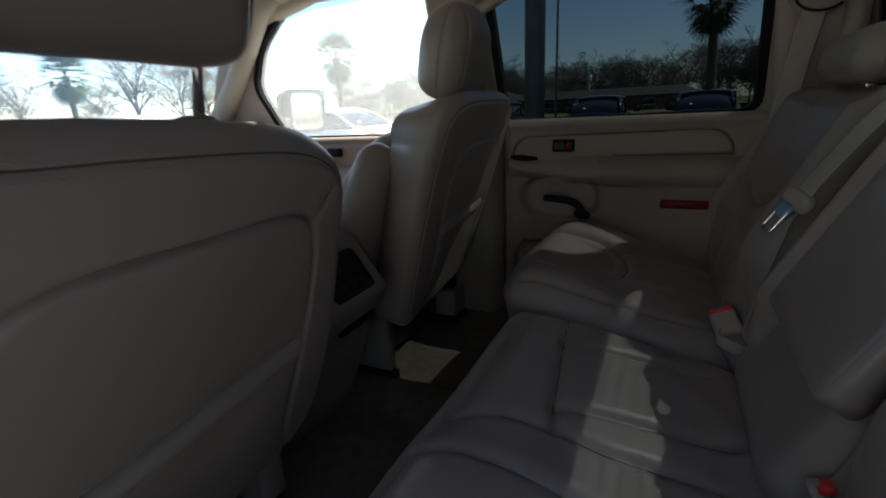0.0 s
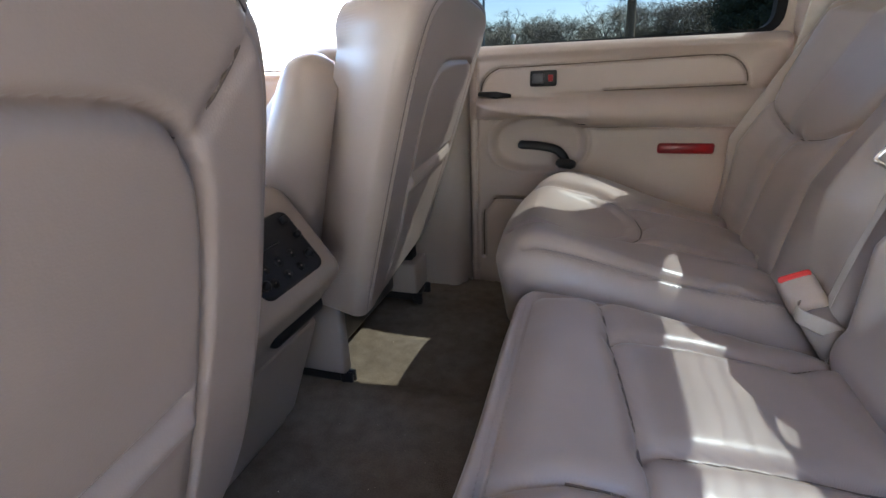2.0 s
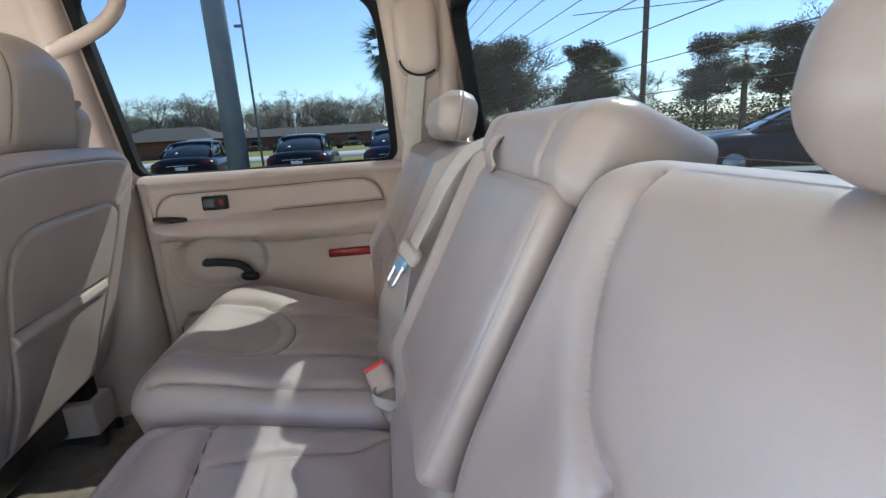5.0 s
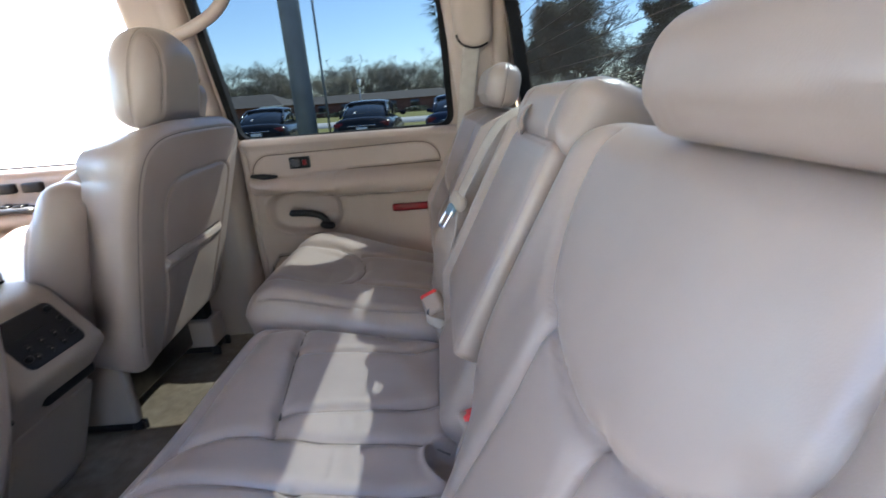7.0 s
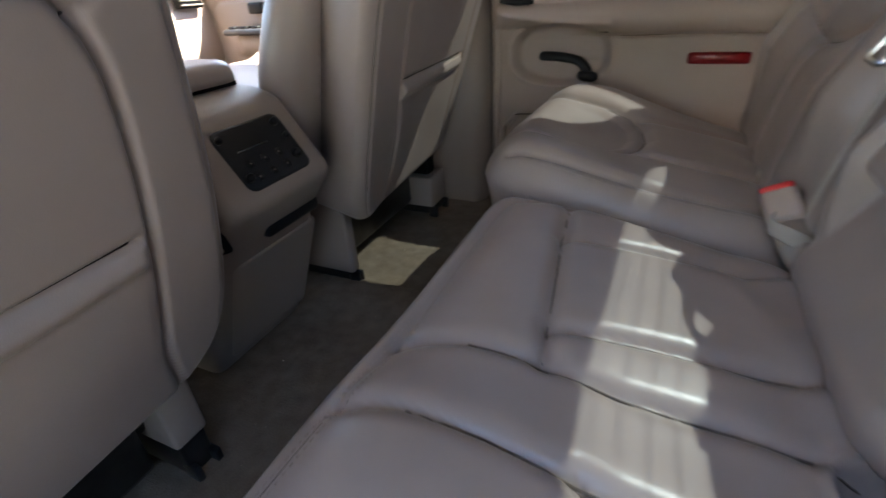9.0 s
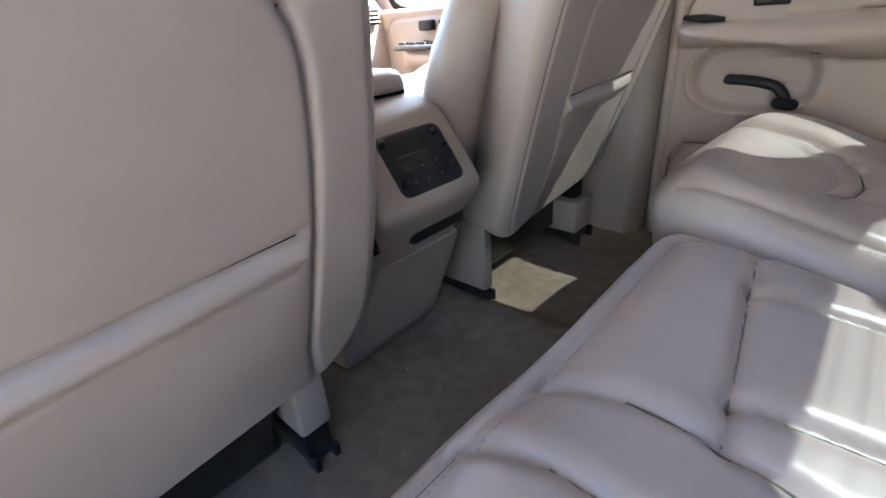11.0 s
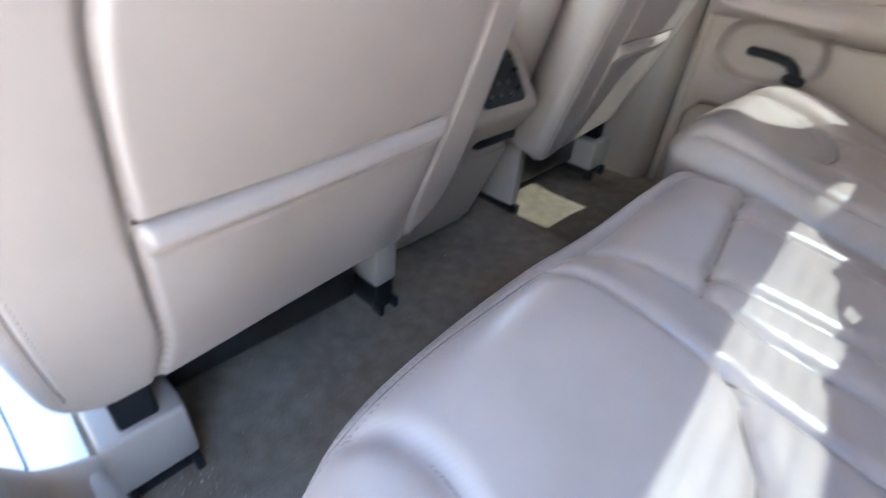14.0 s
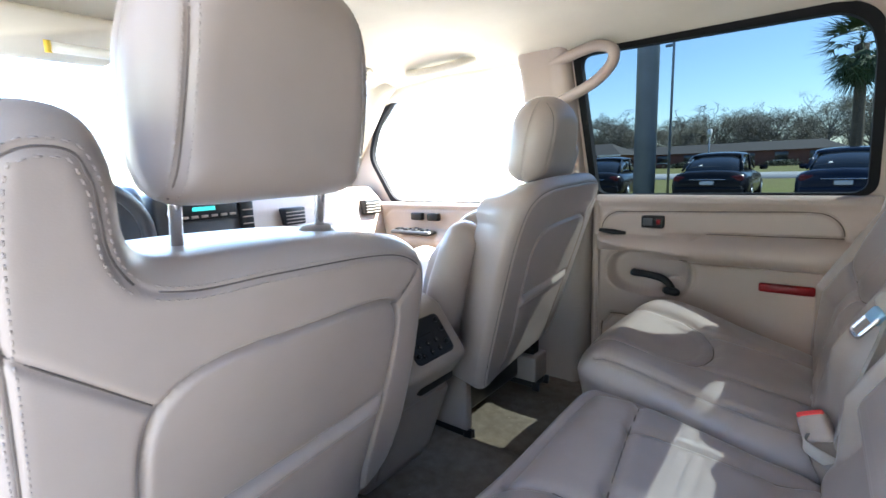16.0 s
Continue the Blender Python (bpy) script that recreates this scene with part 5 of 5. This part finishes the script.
for y, nm in ((-0.40, "open sun visor with a yellow edged label"), (0.40, "folded cream sun visor")):
    v = thing("sun_visor", (-1.03, y, 1.05), nm, "sun visor", "sun visors")
    vz = 1.045 if y < 0 else 1.085
    pad("board", LINER, v, (-1.0, y, vz), (0, 1, 0), (-0.94, 0, -0.34 if y < 0 else 0.12), (-0.34 if y < 0 else 0.12, 0, 0.94), 0.36, 0.18, 0.02, 0.01, 0.03, None, 0.01)
    if y < 0:
        box("label", PAPER, v, (-0.972, -0.36, 1.012), (-0.966, -0.22, 1.034), 0, "white printed label")
        box("label_edge", STICKER, v, (-0.970, -0.374, 1.010), (-0.964, -0.362, 1.036), 0, "yellow label edge")
gh = thing("grab_handle", (-0.75, 0.74, 1.07), "cream grab handle folded against the roof edge", "grab handle")
tube("grip", LINER, gh, curve_pts([(-0.92, 0.76, 1.10), (-0.88, 0.735, 1.088), (-0.76, 0.728, 1.084), (-0.64, 0.735, 1.092), (-0.60, 0.76, 1.105)], 5), 0.016, 10)

# ---- outside ----
GZ = -0.62
rng = random.Random(7)
tagged(raw("ground", [(-900, -900, GZ - 0.06), (900, -900, GZ - 0.06), (900, 900, GZ - 0.06), (-900, 900, GZ - 0.06)], [(0, 1, 2, 3)], GRASS, smooth=False), "dry spring grass reaching the horizon", "grass", kind="structure")
tagged(box("parking_lot", CONCRETE, None, (-30, -30, GZ - 0.3), (25, 12.5, GZ), 0.0), "pale concrete parking lot", "parking lot", kind="structure")
tagged(box("road", ROADM, None, (-300, 34, GZ - 0.2), (300, 46, GZ - 0.02), 0.0), "pale asphalt road beyond the grass", "road", kind="structure")
for k in range(-5, 5):
    tagged(box("pavement_joint", ASPHALT, None, (-30, k * 3.0 - 0.84, GZ - 0.01), (25, k * 3.0 - 0.825, GZ + 0.004), 0.0), "dark joint in the concrete", "joint", kind="structure")


def loft_y(name, rings, mat, parent, label=""):
    """Joins closed rings of equal length into a skin with end caps."""
    n = len(rings[0])
    verts = [v for r in rings for v in r]
    faces = [(a * n + k, a * n + (k + 1) % n, (a + 1) * n + (k + 1) % n, (a + 1) * n + k) for a in range(len(rings) - 1) for k in range(n)]
    faces += [tuple(range(n - 1, -1, -1)), tuple((len(rings) - 1) * n + k for k in range(n))]
    return raw(name, verts, faces, mat, parent, label)


def car(paint, label):
    """A parked saloon, nose along +y."""
    c = thing("car", (0, 0, 0), label, "car", "parked cars")

    def section(y, half, z0, z1, crown, n=20, power=4.0):
        out = []
        for k in range(n):
            a = 2 * math.pi * k / n
            cx, cz = math.cos(a), math.sin(a)
            x = half * math.copysign(abs(cx) ** (2 / power), cx)
            z = (z0 + z1) / 2 + (z1 - z0) / 2 * math.copysign(abs(cz) ** (2 / power), cz)
            out.append((x, y, z + (crown * (1 - (x / half) ** 2) if cz > 0 else 0)))
        return out

    body = [(-2.32, 0.70, 0.36, 0.80, 0.02), (-2.26, 0.84, 0.28, 0.93, 0.03), (-1.9, 0.90, 0.22, 0.98, 0.03), (-1.0, 0.915, 0.20, 0.97, 0.02), (0.6, 0.915, 0.20, 0.96, 0.02), (1.4, 0.90, 0.20, 0.92, 0.04), (2.0, 0.86, 0.24, 0.82, 0.05), (2.24, 0.76, 0.28, 0.70, 0.04), (2.32, 0.62, 0.36, 0.60, 0.02)]
    loft_y("body", [section(*b) for b in body], paint, c)
    cabin = [(-1.78, 0.66, 0.88, 0.99, 0.0), (-1.30, 0.70, 0.88, 1.22, 0.02), (-0.90, 0.68, 0.88, 1.38, 0.03), (-0.30, 0.66, 0.88, 1.43, 0.03), (0.20, 0.67, 0.88, 1.40, 0.03), (0.62, 0.70, 0.88, 1.22, 0.02), (1.10, 0.72, 0.86, 0.96, 0.0)]
    loft_y("greenhouse", [section(*b, power=3.2) for b in cabin], GLASS_DARK, c, "dark tinted windows")
    roof_r = [(-0.98, 0.60, 1.33, 1.385, 0.03), (-0.80, 0.655, 1.32, 1.425, 0.03), (-0.30, 0.67, 1.33, 1.455, 0.03), (0.14, 0.66, 1.33, 1.435, 0.03), (0.30, 0.62, 1.30, 1.385, 0.03)]
    loft_y("roof", [section(*b, power=3.0) for b in roof_r], paint, c)
    for s in (-1, 1):
        for pts in ([(s * 0.70, -1.75, 1.00), (s * 0.63, -1.25, 1.25), (s * 0.60, -0.92, 1.37)], [(s * 0.72, 1.0, 1.0), (s * 0.67, 0.60, 1.24), (s * 0.63, 0.22, 1.38)], [(s * 0.735, -0.3, 0.97), (s * 0.68, -0.32, 1.40)]):
            tube("window_post", paint, c, pts, 0.032, 8)
        pad("tail_lamp", TAIL, c, (s * 0.66, -2.27, 0.80), (1, 0, 0), (0, 0.12, 1), (0, -1, 0.12), 0.28, 0.13, 0.035, 0.02, 0.04, None, 0.03, label="red tail lamp")
        pad("mirror", paint, c, (s * 0.98, 0.72, 1.0), (1, 0, 0), (0, 0, 1), (0, 1, 0), 0.20, 0.13, 0.09, 0.05, 0.05, None, 0.03)
        for y in (-1.38, 1.40):
            w = tube("wheel", RUBBER, c, [(s * 0.72, y, 0.32), (s * 0.74, y, 0.32), (s * 0.90, y, 0.32), (s * 0.92, y, 0.32)], [0.28, 0.32, 0.32, 0.29], 22)
            tube("rim", CAR_SILVER, w, [(s * 0.90, y, 0.32), (s * 0.925, y, 0.32)], 0.21, 14)
    pad("bumper", paint, c, (0, -2.28, 0.46), (1, 0, 0), (0, 0, 1), (0, -1, 0), 1.62, 0.26, 0.08, 0.05, 0.08, None, 0.06)
    tube("sticker", PAPER, c, [(-0.30, -1.53, 1.115), (-0.30, -1.535, 1.125)], 0.055, 12, 0.6, "white oval sticker on the rear window")
    box("plate", PAPER, c, (-0.16, -2.365, 0.64), (0.16, -2.30, 0.735), 0.01, "pale plain plate")
    box("trunk_trim", CHROME, c, (-0.40, -2.345, 0.765), (0.40, -2.28, 0.785), 0.008)
    return c


black_car = car(CAR_BLACK, "black parked saloon beside the grass")
black_car.location = (-1.80, 15.4, GZ)
blue_car = copy_thing(black_car, pose(1.05, 15.1, GZ, 0, 0, -4))
tagged(blue_car, "dark blue parked saloon beside the grass")
for ch in blue_car.children:
    if ch.name.startswith(("body", "bumper", "mirror", "roof", "window_post")):
        ch.data = ch.data.copy()
        ch.data.materials[0] = CAR_BLUE
copy_thing(black_car, pose(-5.35, 16.2, GZ, 0, 0, 5))
silver = copy_thing(black_car, pose(-8.0, 9.5, GZ, 0, 0, 80))
tagged(silver, "white parked saloon across the lot")
for ch in silver.children:
    if ch.name.startswith(("body", "bumper", "mirror", "roof", "window_post")):
        ch.data = ch.data.copy()
        ch.data.materials[0] = WHITE
copy_thing(silver, pose(-9.5, 5.0, GZ, 0, 0, 85))
copy_thing(blue_car, pose(9.2, 8.2, GZ, 0, 0, 60))

big = thing("sign_pole", (-3.6, 14.0, GZ), "thick grey painted steel sign pole in the grass", "pole")
tube("shaft", POLE, big, [(-3.6, 14.0, GZ - 0.2), (-3.6, 14.0, 14)], 0.30, 24)
tube("collar", POLE, big, [(-3.6, 14.0, GZ - 0.1), (-3.6, 14.0, GZ + 0.15)], 0.48, 24)
lamp = thing("street_lamp", (-9.2, 60, GZ), "pale lantern on a thin grey post by the houses", "street lamp")
tube("post", POLE, lamp, [(-9.2, 60, GZ), (-9.2, 60, 3.1)], 0.07, 10)
tube("lantern", PAPER, lamp, [(-9.2, 60, 3.0), (-9.2, 60, 3.1), (-9.2, 60, 3.75), (-9.2, 60, 3.85)], [0.12, 0.20, 0.26, 0.05], 8)
thin = thing("utility_pole", (-3.5, 16.5, GZ), "thin grey metal lamp pole", "pole")
tube("shaft", POLE, thin, [(-3.5, 16.5, GZ - 0.2), (-3.5, 16.5, 10)], 0.040, 10)
box("bracket", POLE, thin, (-3.75, 16.45, 4.3), (-3.5, 16.55, 4.38), 0.01)
for i, (x, y) in enumerate(((13.0, 20.9), (22.4, 19.7))):
    up = thing("utility_pole", (x, y, GZ), "tall wooden utility pole with wires", "pole", "utility poles")
    tube("shaft", WOODPOLE, up, [(x, y, GZ - 0.2), (x, y, 12)], 0.13, 10)
    box("crossarm", WOODPOLE, up, (x - 0.08, y - 1.1, 10.6), (x + 0.08, y + 1.1, 10.75), 0.02)
for k in range(5):
    w = thing("overhead_wire", (0, 26, 8), "thin black overhead wire", "wire", "overhead wires")
    h0 = 5.2 + k * 1.1
    tube("cable", RUBBER, w, [(-10 + 5 * q, 34 - 3.0 * q, h0 + 0.036 * (q - 7) ** 2) for q in range(4, 13)], 0.018, 6)


def palm(loc, height, label, seed, crown=1.6):
    r = random.Random(seed)
    p = thing("palm_tree", loc, label, "palm tree", "palm trees")
    x, y, z = loc
    lean = r.uniform(-0.3, 0.3)
    tube("trunk", BARK, p, [(x + lean * (k / 8) ** 2, y, z - 0.1 + height * k / 8) for k in range(9)], [0.20 - 0.006 * k for k in range(8)] + [0.22], 12)
    top = Vector((x + lean, y, z + height))
    verts, faces = [], []
    for f in range(72):
        a = f * 2.39996 + r.uniform(-0.2, 0.2)
        el = radians(80 - 125 * (f / 45) + r.uniform(-8, 8))
        ln = crown * r.uniform(0.85, 1.1)
        d = Vector((math.cos(a) * math.cos(el), math.sin(a) * math.cos(el), math.sin(el)))
        hub = top + d * ln * 0.5 + Vector((0, 0, -0.05))
        side = d.cross(Vector((0, 0, 1))).normalized()
        nrm = side.cross(d).normalized()
        for j in range(15):
            b = radians(-75 + 150 * j / 14)
            tip = hub + (d * math.cos(b) + side * math.sin(b)) * ln * 0.58 * r.uniform(0.85, 1.1) + nrm * -0.12 * abs(math.sin(b)) + Vector((0, 0, -0.16 * r.random()))
            wv = (side * math.cos(b) - d * math.sin(b)) * 0.036
            o = len(verts)
            verts += [hub - wv, hub + wv, tip]
            faces.append((o, o + 1, o + 2))
        o = len(verts)
        verts += [top - side * 0.02, top + side * 0.02, hub]
        faces.append((o, o + 1, o + 2))
    tagged(raw("crown", verts, faces, FROND, p, "fan-shaped green fronds"), kind="stuff")
    return p


palm((1.45, 21.2, GZ), 5.0, "palm with a drooping green crown in the grass", 3, 1.5)
palm((18.6, 35.0, GZ), 4.6, "distant palm behind the car", 5, 1.9)
palm((22.7, 26.2, GZ), 4.7, "distant palm near the wires", 8, 1.8)
palm((-17.8, 23.1, GZ), 4.6, "sunlit palm across the lot", 11, 1.7)
palm((-35.0, 17.5, GZ), 4.6, "far sunlit palm across the lot", 12, 1.9)


def tree(loc, height, spread, label, seed, leaf, dense, pine=False):
    """A tapered trunk with limbs and many small leaf clumps."""
    r = random.Random(seed)
    t = thing("tree", loc, label, "tree", "roadside trees")
    base = Vector(loc)
    verts, faces, lv, lf = [], [], [], []

    def limb(a, b, r0, r1):
        d = (b - a).normalized()
        s = d.orthogonal().normalized()
        u = d.cross(s)
        o = len(verts)
        for p, q in ((a, r0), (b, r1)):
            for k in range(5):
                an = 2 * math.pi * k / 5
                verts.append(p + (s * math.cos(an) + u * math.sin(an)) * q)
        for k in range(5):
            faces.append((o + k, o + (k + 1) % 5, o + 5 + (k + 1) % 5, o + 5 + k))

    def clump(p, size):
        for _ in range(dense):
            q = Vector((r.gauss(0, 1), r.gauss(0, 1), r.gauss(0, 1))).normalized() * size * 1.7 * r.random() ** 0.45
            c = p + Vector((q.x, q.y, q.z * 0.7))
            d1 = Vector((r.gauss(0, 1), r.gauss(0, 1), r.gauss(0, 1))).normalized() * size * r.uniform(0.10, 0.22) * (1.5 if pine else 1.0)
            d2 = d1.orthogonal().normalized() * size * r.uniform(0.05, 0.12) * (1.5 if pine else 1.0)
            o = len(lv)
            lv.extend((c - d1, c + d2, c + d1, c - d2))
            lf.append((o, o + 1, o + 2, o + 3))

    top = base + Vector((0, 0, height * (0.95 if pine else 0.5)))
    limb(base - Vector((0, 0, 0.2)), top, height * 0.022, height * 0.008)
    n = 22 if pine else 18
    for k in range(n):
        f = r.uniform(0.35, 1.0) if pine else r.uniform(0.3, 1.0)
        a = base + (top - base) * f
        an = r.uniform(0, 6.28)
        reach = spread * r.uniform(0.35, 1.0) * (1.25 - f if pine else 1.0)
        b = a + Vector((math.cos(an) * reach, math.sin(an) * reach, (0.1 if pine else 0.45) * height * r.uniform(0.3, 1.0)))
        limb(a, b, height * 0.008, height * 0.003)
        for q in range(8 if pine else 7):
            bb = a + (b - a) * r.uniform(0.5, 1.0)
            c = bb + Vector((r.gauss(0, 1), r.gauss(0, 1), r.uniform(0.0, 1.2))) * spread * 0.28
            limb(bb, c, height * 0.0035, height * 0.001)
            for _ in range(0 if pine else 4):
                limb(c - (c - bb) * r.uniform(0, 0.6), c + Vector((r.gauss(0, 1), r.gauss(0, 1), r.uniform(0.1, 1.3))) * spread * 0.13, height * 0.0016, height * 0.0007)
            clump(c, spread * (0.17 if pine else 0.13))
    raw("trunk", verts, faces, TWIG if not pine else BARK, t)
    if lv:
        tagged(raw("crown", lv, lf, leaf, t), kind="stuff")
    return t


kinds = [tree((0, 0, 0), 10.0, 3.6, "budding roadside tree with thin twigs", 1, LEAF, 24), tree((0, 0, 0), 11.5, 3.2, "bare spring tree with sparse leaves", 2, LEAF, 2), tree((0, 0, 0), 8.0, 3.6, "roadside tree in pale spring blossom", 3, BLOSSOM, 44), tree((0, 0, 0), 8.2, 2.6, "tall dark pine tree", 4, LEAF_DARK, 110, True)]
spots = []
for k in range(72):
    spots.append((-75 + k * 1.45 + rng.uniform(-1, 1), 94 + rng.uniform(-6, 12), rng.choice((0, 0, 1, 2, 2))))
for k in range(16):
    spots.append((12 + k * 3.2 + rng.uniform(-1, 1), 52 - k * 1.2 + rng.uniform(-3, 3), rng.choice((0, 2, 3, 3))))
for k in range(14):
    spots.append((-60 + rng.uniform(-6, 6), -8 + k * 5.0, rng.choice((0, 1, 2))))
for x, y, s in ((12.7, 42.5, 3), (10.8, 44.5, 3), (15.0, 47.0, 2), (19.9, 45.4, 2)):
    spots.append((x, y, s))
# Unseen row beyond the open doorway, added to block low sky light.
for k in range(26):
    spots.append((-26 + k * 2.1 + rng.uniform(-0.6, 0.6), -13 - rng.uniform(0, 4), rng.choice((2, 2, 0))))
for x, y, s in spots:
    q = rng.choice((0.75, 0.9, 1.0, 1.12, 1.28)) if s != 3 else 1.0
    copy_thing(kinds[s], pose(x, y, GZ - 0.1, 0, 0, rng.uniform(0, 360)) @ Matrix.Scale(q, 4))
for i, q in enumerate(kinds):
    q.location = (-30.0 + 14 * i, 96.0, GZ)

house = thing("brick_house", (-14, 78, GZ), "long low brick house with brown shingle roof", "house")
def roof(parent, x0, x1, y0, y1, z0, z1, over):
    ym = (y0 + y1) / 2
    raw("roof", [(x0 - over, y0 - over, z0), (x1 + over, y0 - over, z0), (x1 + over, y1 + over, z0), (x0 - over, y1 + over, z0), (x0 + 2, ym, z1), (x1 - 2, ym, z1)], [(0, 1, 5, 4), (1, 2, 5), (2, 3, 4, 5), (3, 0, 4), (3, 2, 1, 0)], SHINGLE, parent, "brown shingle roof", smooth=False)
box("wall", BRICK, house, (-27, 75, GZ), (3, 85, 1.35), 0.02)
roof(house, -27, 3, 75, 85, 1.35, 2.6, 0.5)
for k in range(8):
    w = box("window", GLASS_DARK, house, (-25.5 + k * 3.6, 74.93, 0.1), (-24.1 + k * 3.6, 75.02, 1.1), 0.01)
    box("window_frame", PAPER, w, (-25.6 + k * 3.6, 74.95, 0.0), (-24.0 + k * 3.6, 75.01, 0.1), 0.01)
box("door", PAPER, house, (-9.9, 74.94, GZ), (-9.0, 75.03, 1.1), 0.01, "white front door")
shed = thing("brick_house", (-23, 60, GZ), "brick house with a wide low roof near the road", "house")
box("wall", BRICK, shed, (-30, 60, GZ), (-19.5, 68, 1.4), 0.02)
roof(shed, -30, -19.5, 60, 68, 1.4, 3.0, 0.9)
box("fascia", PAPER, shed, (-21.5, 58.95, 1.28), (-18.7, 59.05, 1.45), 0.01, "white fascia board")
def shrubs(label, a, b, tall, wide, count, leaf, seed, gaps):
    """A row of clipped or wild shrubs as one mass of small leaves."""
    r = random.Random(seed)
    row = thing("hedge", (a[0], a[1], GZ), label, "hedge", kind="stuff")
    hv, hf_ = [], []
    for k in range(count):
        f = r.random()
        x, y = a[0] + (b[0] - a[0]) * f, a[1] + (b[1] - a[1]) * f
        bump = 0.72 + 0.28 * math.sin(f * 61) * math.sin(f * 23 + 1)
        if gaps and math.sin(f * 43) + math.sin(f * 14) < -0.6:
            continue
        c = Vector((x + r.gauss(0, wide), y + r.gauss(0, wide), GZ + tall * bump * r.random() ** 0.8))
        d1 = Vector((r.gauss(0, 1), r.gauss(0, 1), r.gauss(0, 1))).normalized() * r.uniform(0.08, 0.20)
        d2 = d1.orthogonal().normalized() * 0.09
        o = len(hv)
        hv += [c - d1, c + d2, c + d1, c - d2]
        hf_.append((o, o + 1, o + 2, o + 3))
    raw("leaves", hv, hf_, leaf, row)


shrubs("clipped dark green hedge before the houses", (-32, 72), (6, 72), 1.0, 0.45, 9000, LEAF_DARK, 21, True)
shrubs("wild dark shrubs under the roadside pines", (9, 50), (60, 26), 3.2, 1.6, 22000, LEAF_DARK, 22, False)
shrubs("pale wild shrubs below the far trees", (-80, 106), (30, 106), 4.5, 2.0, 26000, LEAF, 23, False)

# ---- crumbs on the carpet and bench ----
crumbs = thing("crumbs", (-0.1, -0.3, 0.0), "pale crumbs and sand on the carpet", "crumbs", kind="stuff")
cv, cf = [], []
for k in range(170):
    if k < 90:
        x, y = rng.gauss(-0.165, 0.045), rng.gauss(-0.60, 0.03)
    else:
        x, y = rng.uniform(-0.30, 0.05), rng.uniform(-0.60, 0.60)
    y = min(0.7, max(-0.63, y))
    z = float(carpet_z(np.array([x]), np.array([y]))[0]) + 0.002
    s = rng.uniform(0.0003, 0.0008) * (2.0 if rng.random() < 0.06 else 1.0)
    o = len(cv)
    cv += [(x - s, y - s, z), (x + s, y - s * 0.6, z), (x + s * 0.5, y + s, z), (x, y, z + s * 1.3)]
    cf += [(o, o + 1, o + 3), (o + 1, o + 2, o + 3), (o + 2, o, o + 3), (o + 2, o + 1, o)]
raw("grains", cv, cf, SAND, crumbs, smooth=False)
